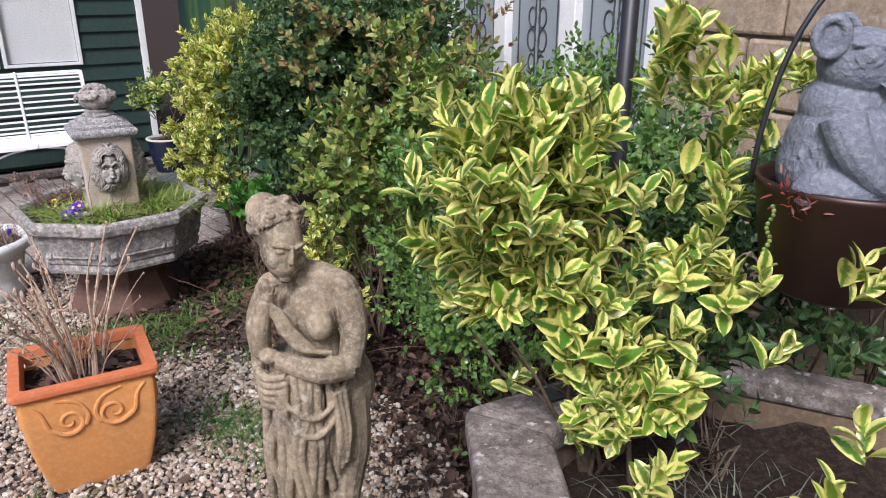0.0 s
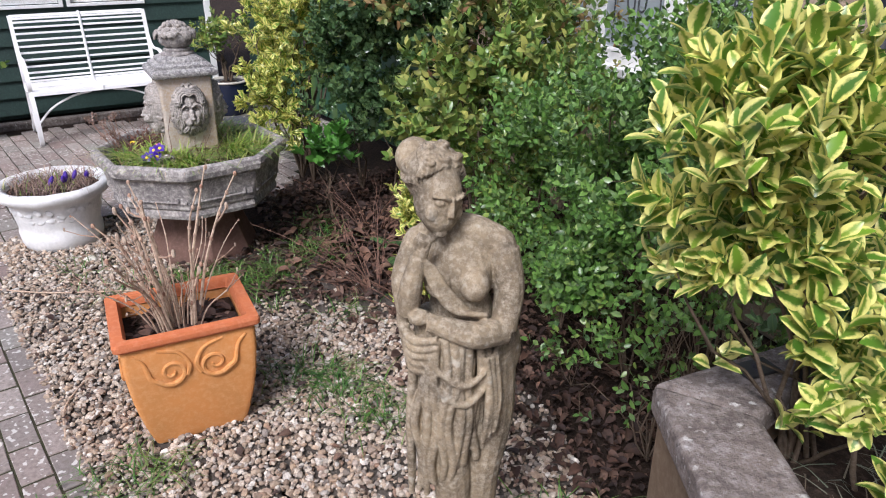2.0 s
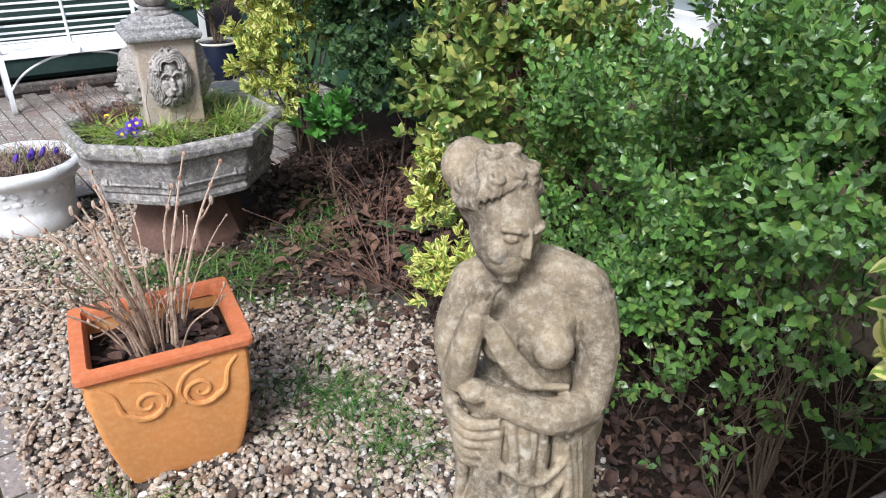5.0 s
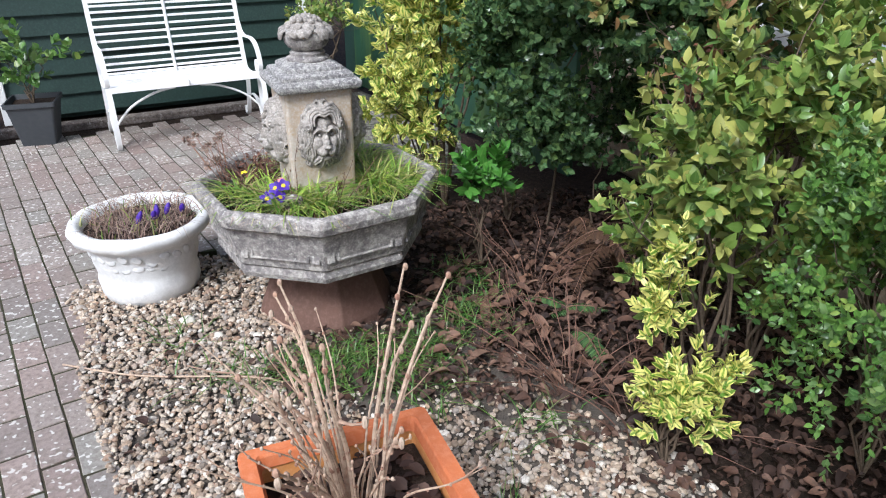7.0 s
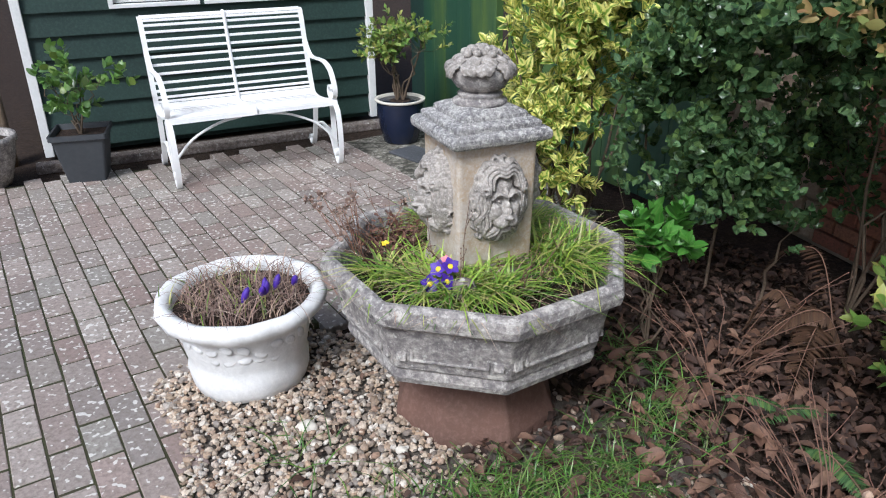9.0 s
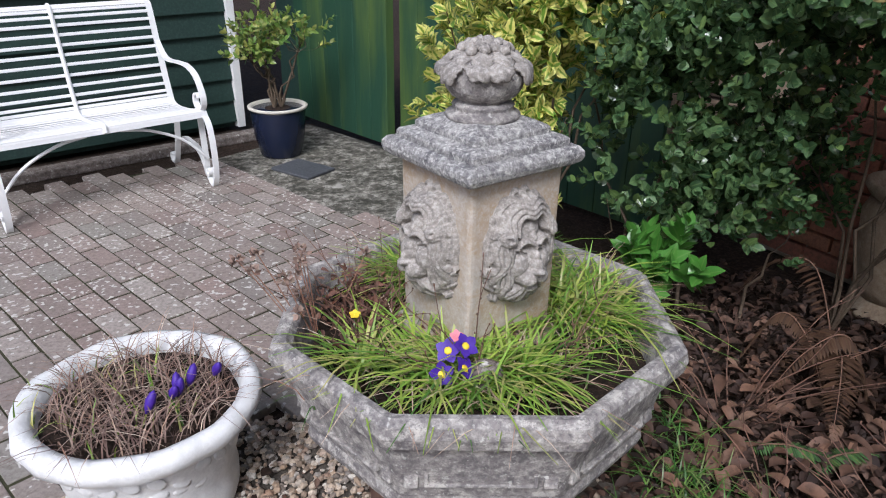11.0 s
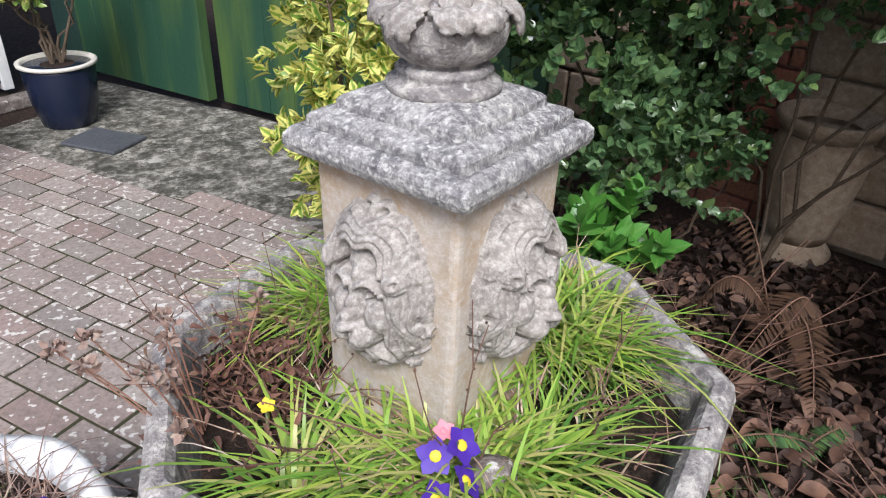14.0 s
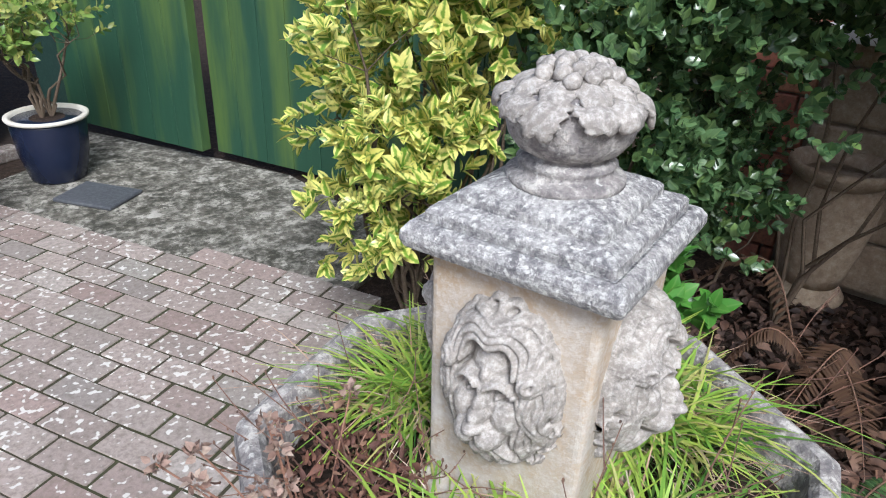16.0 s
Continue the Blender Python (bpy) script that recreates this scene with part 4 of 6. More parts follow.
head_blob((0, -0.032, -0.03), (0.033, 0.03, 0.028), 18)
for s in (-1, 1):
    tube(bm, [HEAD @ Vector(p) for p in ((s * 0.006, -0.058, 0.014), (s * 0.018, -0.057, 0.019), (s * 0.033, -0.043, 0.013))], 0.0042, 7)
    head_blob((s * 0.018, -0.05, 0.004), (0.0095, 0.006, 0.0058), 12)
    tube(bm, [HEAD @ Vector(p) for p in ((s * 0.009, -0.055, 0.004), (s * 0.018, -0.0565, 0.0075), (s * 0.028, -0.048, 0.003))], 0.0022, 6)
    head_blob((s * 0.024, -0.04, -0.018), (0.014, 0.014, 0.016), 14)
head_blob((0, 0.016, 0.016), (0.049, 0.05, 0.046), 24)
head_blob((-0.006, 0.07, 0.02), (0.036, 0.03, 0.034), 18)
# waved strands combed back from the brow and temples to the knot
BUN = Vector((0, 0.92, 0.1)).normalized()
for k in range(27):
    a = -1.75 + 3.5 * k / 26
    el = 1.12 * max(0.0, math.cos(a)) ** 1.5 - 0.3
    st = Vector((math.sin(a) * math.cos(el), -math.cos(a) * math.cos(el), math.sin(el)))
    up = Vector((0.0, 0.1, 1.0)) if abs(a) < 1.1 else Vector((math.copysign(0.9, a), 0.2, 0.3))
    pts = []
    for j in range(15):
        u = j / 14
        d = (st * (1 - u) ** 2 + up * 1.3 * u * (1 - u) + BUN * u ** 2).normalized()
        wob = 0.0045 * math.sin(j * 1.5 + k * 0.5)
        pts.append(HEAD @ (Vector((d.x * 0.0505, 0.014 + d.y * 0.0525, 0.016 + d.z * 0.0475)) + d * (0.002 + 0.0025 * math.sin(j * 1.5 + k * 0.5 + 1)) + Vector((wob, 0, 0))))
    tube(bm, pts, [0.0018, 0.003] + [0.0044] * 13, 6)
for x, y, r in ((-0.03, -0.012, 0.012), (-0.006, -0.016, 0.013), (0.018, -0.012, 0.012), (0.036, 0.004, 0.011), (-0.02, 0.016, 0.012), (0.01, 0.018, 0.012)):
    z = 0.016 + 0.0475 * math.sqrt(max(0.1, 1 - (x / 0.05) ** 2 - ((y - 0.014) / 0.0525) ** 2)) + 0.007
    tube(bm, [HEAD @ Vector((x + r * (1 - q / 10) * math.cos(q), y + r * (1 - q / 10) * math.sin(q), z + 0.0006 * q)) for q in (j * 0.55 for j in range(15))], 0.0046, 7)
    head_blob((x, y, z - 0.006), (r, r, 0.007), 10)
for k in range(12):
    a = k * math.tau / 12
    tube(bm, [HEAD @ Vector((0.03 * math.cos(a) * f, 0.07 + 0.03 * h, 0.014 + 0.03 * math.sin(a) * f)) for f, h in ((1.0, -0.6), (1.05, 0.1), (0.55, 0.8))], 0.006, 6)
# arms: one across the waist, one raised to the shoulder
limb([(0.1, -0.03, 1.0), (0.114, -0.046, 0.925), (0.1, -0.076, 0.848)], [0.036, 0.035, 0.03])
limb([(0.1, -0.076, 0.848), (0.03, -0.115, 0.858), (-0.07, -0.1, 0.882)], [0.03, 0.027, 0.019], 12)
blob(bm, (-0.088, -0.092, 0.888), (0.026, 0.02, 0.016), 12)
limb([(-0.092, 0.0, 1.0), (-0.118, -0.025, 0.94), (-0.112, -0.06, 0.89)], [0.032, 0.031, 0.027])
limb([(-0.112, -0.06, 0.89), (-0.104, -0.082, 0.95), (-0.088, -0.085, 1.01)], [0.027, 0.025, 0.018], 12)
blob(bm, (-0.083, -0.085, 1.02), (0.018, 0.014, 0.022), 12)
for k in range(4):
    tube(bm, [(-0.096 + k * 0.009, -0.09, 1.028), (-0.094 + k * 0.01, -0.094, 1.046), (-0.082 + k * 0.009, -0.086, 1.058 - 0.004 * k)], 0.0056, 7)
# cloth drawn from the raised hand under the breast
for k in range(5):
    limb([(-0.08 + k * 0.006, -0.092, 1.01 - 0.004 * k), (-0.06 + k * 0.007, -0.094, 0.955), (-0.015 + k * 0.006, -0.1 + 0.003 * k, 0.905), (0.06, -0.09 + 0.004 * k, 0.888 - 0.006 * k)], [0.005, 0.0065, 0.007, 0.005], 7)
for k in range(5):
    limb([(-0.125 + 0.003 * k, -0.03 - 0.012 * k, 0.9 - 0.012 * k), (-0.128 + 0.004 * k, -0.06 - 0.008 * k, 0.86 - 0.014 * k), (-0.1, -0.105, 0.845 - 0.016 * k), (-0.05, -0.118, 0.85 - 0.018 * k)], [0.008, 0.011, 0.011, 0.007], 8)
# the drapery: a body of cloth, long folds and hanging swags; one hip stays bare
limb([(-0.02, -0.03, 0.86), (-0.03, -0.038, 0.74), (-0.035, -0.045, 0.6), (-0.04, -0.045, 0.5)], [0.075, 0.085, 0.072, 0.055], 20)
for k in range(10):
    xt, xb = -0.105 + 0.0185 * k, -0.112 + 0.0185 * k
    depth = 0.112 * math.sqrt(max(0.12, 1 - ((k - 4.2) / 6.2) ** 2))
    zb = 0.45 + 0.013 * k + 0.012 * math.sin(k * 2.3)
    sway = 0.009 * math.sin(k * 1.7)
    limb([(xt, -depth, 0.85), (xt + sway, -depth - 0.012, 0.76), (xb - sway, -depth - 0.012, 0.66), (xb + sway, -depth - 0.004, 0.56), (xb, -depth + 0.004, zb)], [0.009, 0.0115, 0.0115, 0.0105, 0.008], 9)
    limb([(xt + 0.009, -depth - 0.002, 0.8), (xb + 0.01, -depth - 0.006, 0.68), (xb + 0.008 - sway, -depth, zb + 0.04)], [0.003, 0.006, 0.004], 6)
for k in range(2):
    limb([(-0.11, -0.075, 0.84 - 0.026 * k), (-0.055, -0.125, 0.79 - 0.04 * k), (0.01, -0.128, 0.752 - 0.045 * k), (0.065, -0.105, 0.78 - 0.035 * k), (0.1, -0.06, 0.83 - 0.02 * k)], [0.005, 0.007, 0.008, 0.007, 0.005], 8)
for k in range(3):
    limb([(0.06 + 0.012 * k, -0.105 + 0.008 * k, 0.8), (0.07 + 0.01 * k, -0.108 + 0.006 * k, 0.7), (0.058 + 0.012 * k, -0.104, 0.6 + 0.012 * k)], [0.008, 0.012, 0.007], 8)
statue = put("statue", bm, M_STATUE, smooth=True)
tagged(statue, "weathered stone garden statue of a draped bathing figure", "statue")
sculpt(statue, 0.0023, 1)
statue.matrix_world = pose(-0.293, 1.43, -0.01, 0, 0, 6) @ Matrix.Diagonal((0.87, 0.95, 1, 1))

# ---- terracotta pot with bare stems ----
pot = thing("square_pot", pose(-1.22, 2.17, 0, 0, 0, 29.5) @ Matrix.Diagonal((1.1, 0.91, 1.06, 1)), "square terracotta pot with scrolls holding bare woody stems", "plant pot")


def square_shell(bm, prof):
    rings = []
    for h, z in prof:
        c = 0.035 if h > 0.06 else 0.0
        pts = []
        for sx, sy in ((1, 1), (-1, 1), (-1, -1), (1, -1)):
            pts.append((sx * h, sy * h, z))
        rings.append([bm.verts.new(p) for p in pts])
    for a, b in zip(rings, rings[1:]):
        for k in range(4):
            bm.faces.new((a[k], a[(k + 1) % 4], b[(k + 1) % 4], b[k]))
    bm.faces.new(rings[0][::-1])
    bm.faces.new(rings[-1])
    bmesh.ops.bevel(bm, geom=[e for e in bm.edges if abs(e.verts[0].co.z - e.verts[1].co.z) > 0.004], offset=0.014, segments=3, profile=0.5, affect="EDGES")
    return bm


bm = bmesh.new()
square_shell(bm, [(0.128, -0.005), (0.133, 0.0), (0.15, 0.06), (0.165, 0.13), (0.177, 0.21), (0.183, 0.28), (0.184, 0.34), (0.181, 0.36), (0.166, 0.36), (0.166, 0.31)])
part("body", bm, M_TERRA, pot, "orange terracotta body")
bm = bmesh.new()
square_shell(bm, [(0.18, 0.366), (0.195, 0.368), (0.199, 0.373), (0.2, 0.39), (0.197, 0.397), (0.168, 0.398), (0.164, 0.39), (0.16, 0.365)])
bmesh.ops.delete(bm, geom=[f for f in bm.faces if abs(f.normal.z) > 0.9 and f.calc_area() > 0.05], context="FACES")
part("rim", bm, M_TERRA_RIM, pot, "red-orange rim")
bm = bmesh.new()
lathe(bm, [(0.0, 0.335), (0.1, 0.33), (0.163 * SQ, 0.325)], 4, math.pi / 4, close=False)
part("soil", bm, M_SOIL, pot, "dark soil with dead leaves")
for f in range(4):
    bm = bmesh.new()
    for s in (-1, 1):
        cx, cz = s * 0.06, 0.27
        pts = [(cx + s * 0.046 * (1 - q / 10.5) * math.cos(q + 0.6), -0.183, cz - 0.046 * (1 - q / 10.5) * math.sin(q + 0.6)) for q in (j * 0.32 for j in range(29))]
        tube(bm, pts, [0.0085 - 0.00016 * j for j in range(29)], 7)
        tube(bm, smooth_path([(pts[0][0], -0.183, pts[0][2]), (s * 0.118, -0.184, 0.262), (s * 0.13, -0.184, 0.315), (s * 0.155, -0.183, 0.345)], 4), [0.0095 - 0.0004 * j for j in range(13)], 7)
        tube(bm, smooth_path([(s * 0.02, -0.183, 0.25), (s * 0.01, -0.184, 0.285), (s * 0.035, -0.184, 0.33), (s * 0.09, -0.183, 0.348)], 4), [0.0085 - 0.0003 * j for j in range(13)], 7)
    bmesh.ops.transform(bm, matrix=pose(0, 0, 0, 0, 0, 90 * f), verts=bm.verts)
    part("scroll", bm, M_TERRA, pot, "raised scroll ornament")


def bare_stems(parent, n, r0, height, rng, material, spread, rad=0.004, name="stem"):
    for k in range(n):
        a, r = rng.random() * math.tau, r0 * math.sqrt(rng.random())
        p = Vector((r * math.cos(a), r * math.sin(a), 0))
        h = height * (0.5 + 0.6 * rng.random())
        lean = Vector((math.cos(a), math.sin(a), 0)) * spread * (0.3 + rng.random()) * h * (0.4 + r / r0)
        q = [p, p + lean * 0.25 + Vector((0, 0, h * 0.4)), p + lean * 0.65 + Vector((0.01 * rng.normal(), 0.01 * rng.normal(), h * 0.75)), p + lean + Vector((0, 0, h))]
        pts = smooth_path(q, 4)
        bm = bmesh.new()
        tube(bm, pts, [rad * (1 - 0.055 * j) for j in range(len(pts))], 6)
        for j in range(4, len(pts), 2):
            blob(bm, pts[j] + Vector(tuple(0.0015 * rng.normal(size=3))), (rad * 0.95, rad * 0.95, rad * 1.3), 6)
        if rng.random() < 0.8:
            b = pts[6 + int(rng.integers(4))]
            d = Vector(tuple(rng.normal(size=3) * 0.03)) + lean * 0.25
            tube(bm, [b, b + d * 0.5 + Vector((0, 0, 0.025)), b + d + Vector((0, 0, 0.06))], [rad * 0.6, rad * 0.5, rad * 0.35], 5)
            blob(bm, b + d + Vector((0, 0, 0.063)), (rad, rad, rad * 2.2), 6)
        part(name, bm, material, parent)


plant = thing("potted_shrub", pose(-1.22, 2.17, 0.343), "leafless pruned shrub with pale budded stems in pot soil", "plant")
bare_stems(plant, 14, 0.075, 0.46, np.random.default_rng(4), M_TWIG, 0.42, 0.0066)
bare_stems(plant, 26, 0.085, 0.35, np.random.default_rng(14), M_TWIG, 0.6, 0.0034, "thin_stem")

rng = np.random.default_rng(6)
L = np.column_stack([rng.random((130, 2)) * 0.3 - 0.15, 0.01 + 0.02 * rng.random(130)])
V, F, UV = scatter(LEAF_MID, L, frames_of(unit(rng, 130) * [1, 1, 0.4], unit(rng, 130) * 0.5 + [0, 0, 1]), 0.03 + 0.03 * rng.random(130))
dead = tagged(mesh_np("dead_leaves", V, F, M_LITTER, UV), "dead brown leaves on the soil of the terracotta pot", "leaves", kind="stuff")
dead.matrix_world = pose(-1.22, 2.17, 0.345, 0, 0, 29.5) @ Matrix.Diagonal((1, 0.82, 1, 1))

# ---- white urn ----
urn = thing("urn", pose(-2.5, 3.645, 0) @ Matrix.Diagonal((1.01, 1.01, 0.86, 1)), "white painted stone urn with dead plants and crocus", "urn")
bm = bmesh.new()
lathe(bm, [(0.0, -0.01), (0.175, -0.01), (0.19, 0.005), (0.2, 0.04), (0.202, 0.09), (0.195, 0.125), (0.199, 0.15), (0.209, 0.2), (0.22, 0.27), (0.225, 0.29), (0.25, 0.305), (0.272, 0.325), (0.281, 0.352), (0.275, 0.378), (0.255, 0.388), (0.232, 0.375), (0.222, 0.345), (0.215, 0.3), (0.0, 0.29)], 64, close=False)
bmesh.ops.remove_doubles(bm, verts=bm.verts, dist=0.0005)
for v in bm.verts:
    v.co += Vector((v.co.x, v.co.y, 0)) * 0.03 * noise.noise(v.co * 14) + Vector((0, 0, 0.003)) * noise.noise(v.co * 22)
rng = np.random.default_rng(21)
for k in range(26):
    a = k * math.tau / 26
    for j in range(2):
        z = 0.2 + 0.05 * j + 0.012 * rng.normal()
        r = 0.2 + (z - 0.18) * 0.25
        blob(bm, (r * math.cos(a), r * math.sin(a), z), (0.024, 0.0035, 0.017), 10, Matrix.Rotation(a + 1.57, 4, "Z") @ Matrix.Rotation(rng.normal() * 0.7, 4, "Y"))
part("body", bm, M_WHITE, urn, "white body with a heavy rolled rim and worn relief", True)
bm = bmesh.new()
lathe(bm, [(0.0, 0.345), (0.1, 0.35), (0.226, 0.335)], 40, close=False)
part("soil", bm, M_SOIL, urn, "dark soil", True)

# ---- garden bench ----
bench = thing("garden_bench", pose(-3.225, 5.69, 0, 0, 0, 35.8), "white painted metal slatted garden bench against the shed", "bench")
BW = 0.5


def seat_line(s):
    """The bent side profile: y and z, from the front of the seat to the top of the back."""
    P = smooth_path([(0, 0.0, 0.37), (0, 0.03, 0.405), (0, 0.2, 0.375), (0, 0.4, 0.365), (0, 0.455, 0.43), (0, 0.52, 0.66), (0, 0.575, 0.87), (0, 0.61, 0.9)], 8)
    k = s * (len(P) - 1)
    i = min(int(k), len(P) - 2)
    return P[i].lerp(P[i + 1], k - i)


def flat_bar(points, x, width=0.03, thick=0.011):
    """A bent flat bar in an upright plane across the bench: points are (y, z)."""
    bm = bmesh.new()
    P = smooth_path([(0, y, z) for y, z in points], 6)
    rings = []
    for k, p in enumerate(P):
        d = (P[min(k + 1, len(P) - 1)] - P[max(k - 1, 0)]).normalized()
        n = Vector((0, -d.z, d.y)) * thick / 2
        rings.append([bm.verts.new((x + sx * width / 2, p.y + sn * n.y, p.z + sn * n.z)) for sx, sn in ((-1, -1), (1, -1), (1, 1), (-1, 1))])
    for a, b in zip(rings, rings[1:]):
        for k in range(4):
            bm.faces.new((a[k], a[(k + 1) % 4], b[(k + 1) % 4], b[k]))
    bm.faces.new(rings[0][::-1])
    bm.faces.new(rings[-1])
    return bm


def curl(y, z, r, start, turns, way=1, n=9):
    """The points of a scroll that winds inwards."""
    return [(y + r * (1 - 0.62 * k / n) * math.cos(start + way * turns * k / n), z + r * (1 - 0.62 * k / n) * math.sin(start + way * turns * k / n)) for k in range(n + 1)]


for s in (-1, 1):
    x = s * BW
    part("side_frame", flat_bar([(seat_line(j / 16).y, seat_line(j / 16).z) for j in range(17)], x), M_WHITE_METAL, bench)
    part("armrest", flat_bar([(0.53, 0.7), (0.47, 0.64), (0.4, 0.615), (0.28, 0.62), (0.16, 0.62), (0.06, 0.585), (0.0, 0.5)] + curl(0.055, 0.46, 0.06, 3.3, 5.6), x), M_WHITE_METAL, bench, "scrolled armrest")
    part("leg", flat_bar([(0.03, 0.4), (-0.035, 0.34), (-0.06, 0.2), (-0.05, 0.07), (-0.015, 0.006), (0.04, 0.05), (0.1, 0.14), (0.18, 0.19)], x), M_WHITE_METAL, bench, "bowed front leg")
    part("leg", flat_bar([(0.07, 0.385), (0.06, 0.25), (0.055, 0.13)] + curl(0.03, 0.075, 0.032, 0.6, 5.4, -1), x), M_WHITE_METAL, bench, "inner front leg with a scroll")
    part("leg", flat_bar([(0.4, 0.36), (0.42, 0.2), (0.47, 0.05), (0.5, 0.006)] + curl(0.52, 0.04, 0.035, 4.2, 4.6), x), M_WHITE_METAL, bench, "back leg ending in a scroll")
    part("stretcher", flat_bar([(0.18, 0.19), (0.3, 0.2), (0.43, 0.16)], x, 0.02), M_WHITE_METAL, bench)
for k in range(34):
    p = seat_line(0.02 + 0.96 * k / 33)
    q = seat_line(min(1.0, 0.03 + 0.96 * k / 33))
    ang = math.degrees(math.atan2(q.z - p.z, q.y - p.y))
    bm = bmesh.new()
    box(bm, (-BW, -0.0082, -0.003), (BW, 0.0082, 0.003), 0.002, pose(0, p.y, p.z + 0.008, ang))
    part("slat", bm, M_WHITE_METAL, bench)
bm = bmesh.new()
tube(bm, [(0, seat_line(j / 40).y - 0.006, seat_line(j / 40).z + 0.012) for j in range(41)], 0.011, 8)
part("centre_strap", bm, M_WHITE_METAL, bench)
for s in (-1, 1):
    bm = bmesh.new()
    tube(bm, smooth_path([(s * BW, 0.02, 0.15), (s * 0.38, 0.03, 0.27), (s * 0.22, 0.04, 0.345), (s * 0.08, 0.04, 0.37)], 4), 0.008, 6)
    part("brace", bm, M_WHITE_METAL, bench, "curved under-seat brace")

# ---- blue pot with a small shrub, grey planter, edge pot ----
blue = thing("round_pot", pose(-2.52, 6.55, 0), "glossy dark blue glazed pot with a pale rim", "plant pot")
bm = bmesh.new()
lathe(bm, [(0.0, -0.004), (0.115, -0.004), (0.122, 0.005), (0.15, 0.12), (0.164, 0.27), (0.162, 0.285)], 40)
part("body", bm, M_BLUE, blue, smooth=True)
bm = bmesh.new()
lathe(bm, [(0.162, 0.283), (0.176, 0.288), (0.178, 0.3), (0.168, 0.304), (0.152, 0.3), (0.15, 0.27)], 40, close=False)
part("rim", bm, M_PEBBLE_WHITE, blue, "pale unglazed rim", True)
bm = bmesh.new()
lathe(bm, [(0.0, 0.287), (0.152, 0.283)], 40, close=False)
part("soil", bm, M_SOIL, blue)
shrub("small evergreen shrub with woody stems in the blue pot", [(-2.5, 6.52, 0.72, 0.3, 0.3, 0.17), (-2.62, 6.45, 0.62, 0.2, 0.2, 0.12)], 150, 5, 0.055, M_LEAF_MIX, [(-2.54, 6.55, 0.28), (-2.5, 6.56, 0.28)], LEAF_MID, 31, stems=34, stem_radius=0.009, shell=0.8, name="potted_evergreen", gaps=-1.0)

planter = thing("planter", pose(-4.27, 5.52, 0, 0, 0, 24), "square dark grey ribbed planter beside the bench", "plant pot")
bm = bmesh.new()
square_shell(bm, [(0.105, 0.0), (0.145, 0.265), (0.158, 0.27), (0.16, 0.3), (0.148, 0.302), (0.14, 0.26)])
part("body", bm, M_GREY_PLASTIC, planter)
bm = bmesh.new()
lathe(bm, [(0.0, 0.272), (0.14 * SQ, 0.268)], 4, math.pi / 4, close=False)
part("soil", bm, M_SOIL, planter)
shrub("thin leafy shrub growing in the grey planter", [(-4.27, 5.5, 0.52, 0.22, 0.2, 0.24), (-4.05, 5.56, 0.6, 0.22, 0.1, 0.1)], 46, 5, 0.07, M_LEAF_GREEN, [(-4.27, 5.52, 0.26)], LEAF_ROUND, 32, stems=26, shell=0.8, name="potted_evergreen", gaps=-1.0)

edge_pot = thing("round_pot", pose(-4.78, 5.3, 0), "pale weathered round garden pot beside the shed", "plant pot")
bm = bmesh.new()
lathe(bm, [(0.0, 0.0), (0.12, 0.0), (0.16, 0.12), (0.19, 0.25), (0.205, 0.27), (0.2, 0.3), (0.175, 0.295), (0.165, 0.24), (0.0, 0.24)], 40, close=False)
part("body", bm, M_STONE, edge_pot, smooth=True)
bm = bmesh.new()
lathe(bm, [(0.0, 0.262), (0.17, 0.258)], 40, close=False)
part("soil", bm, M_SOIL, edge_pot)
bm = bmesh.new()
tube(bm, smooth_path([(-4.98, 5.75, -0.03), (-5.0, 5.74, 0.5), (-4.95, 5.76, 1.1), (-5.02, 5.75, 2.0)], 5), [0.05 - 0.001 * j for j in range(16)], 10)
tube(bm, smooth_path([(-4.93, 5.72, -0.03), (-4.92, 5.7, 0.6), (-4.99, 5.72, 1.4), (-4.96, 5.73, 2.0)], 5), [0.025 - 0.0005 * j for j in range(16)], 8)
tagged(put("climber_trunk", bm, M_BARK, smooth=True), "gnarled brown climber trunk beside the shed corner", "trunk")

# ---- stone urn among the shrubs ----
vase = thing("stone_vase", pose(-0.02, 4.42, 0), "tall pale stone vase half hidden under dark shrubs", "vase")
for nm, prof in (("foot", [(0.0, -0.01), (0.12, -0.01), (0.13, 0.02), (0.1, 0.06), (0.09, 0.075), (0.0, 0.075)]), ("body", [(0.0, 0.07), (0.098, 0.07), (0.115, 0.12), (0.15, 0.3), (0.16, 0.4), (0.14, 0.452), (0.0, 0.455)]), ("rim", [(0.125, 0.45), (0.15, 0.468), (0.17, 0.495), (0.168, 0.515), (0.155, 0.52), (0.13, 0.5), (0.118, 0.47)])):
    bm = bmesh.new()
    lathe(bm, prof, 40, close=False)
    part(nm, bm, M_SANDSTONE, vase, smooth=True)

# ---- koala ornament in a hanging bronze pot, on a crook ----
KX, KY = 0.655, 1.13
crook = thing("garden_crook", pose(0.29, 1.18, 0.7), "black metal shepherd crook standing in the raised bed", "crook")
bm = bmesh.new()
tube(bm, [(0, 0, -0.05), (0, 0, 0.5), (0, 0, 1.15)], 0.0135, 12)
part("post", bm, M_DARK_METAL, crook, smooth=True)
bm = bmesh.new()
ex, ey = KX - 0.29, KY - 1.18
tube(bm, smooth_path([(0, 0, 1.15), (ex * 0.12, ey * 0.12, 1.32), (ex * 0.55, ey * 0.55, 1.4), (ex * 0.98, ey * 0.98, 1.28), (ex, ey, 1.1), (ex, ey, 0.932)], 6), 0.008, 8)
part("arm", bm, M_DARK_METAL, crook, smooth=True)
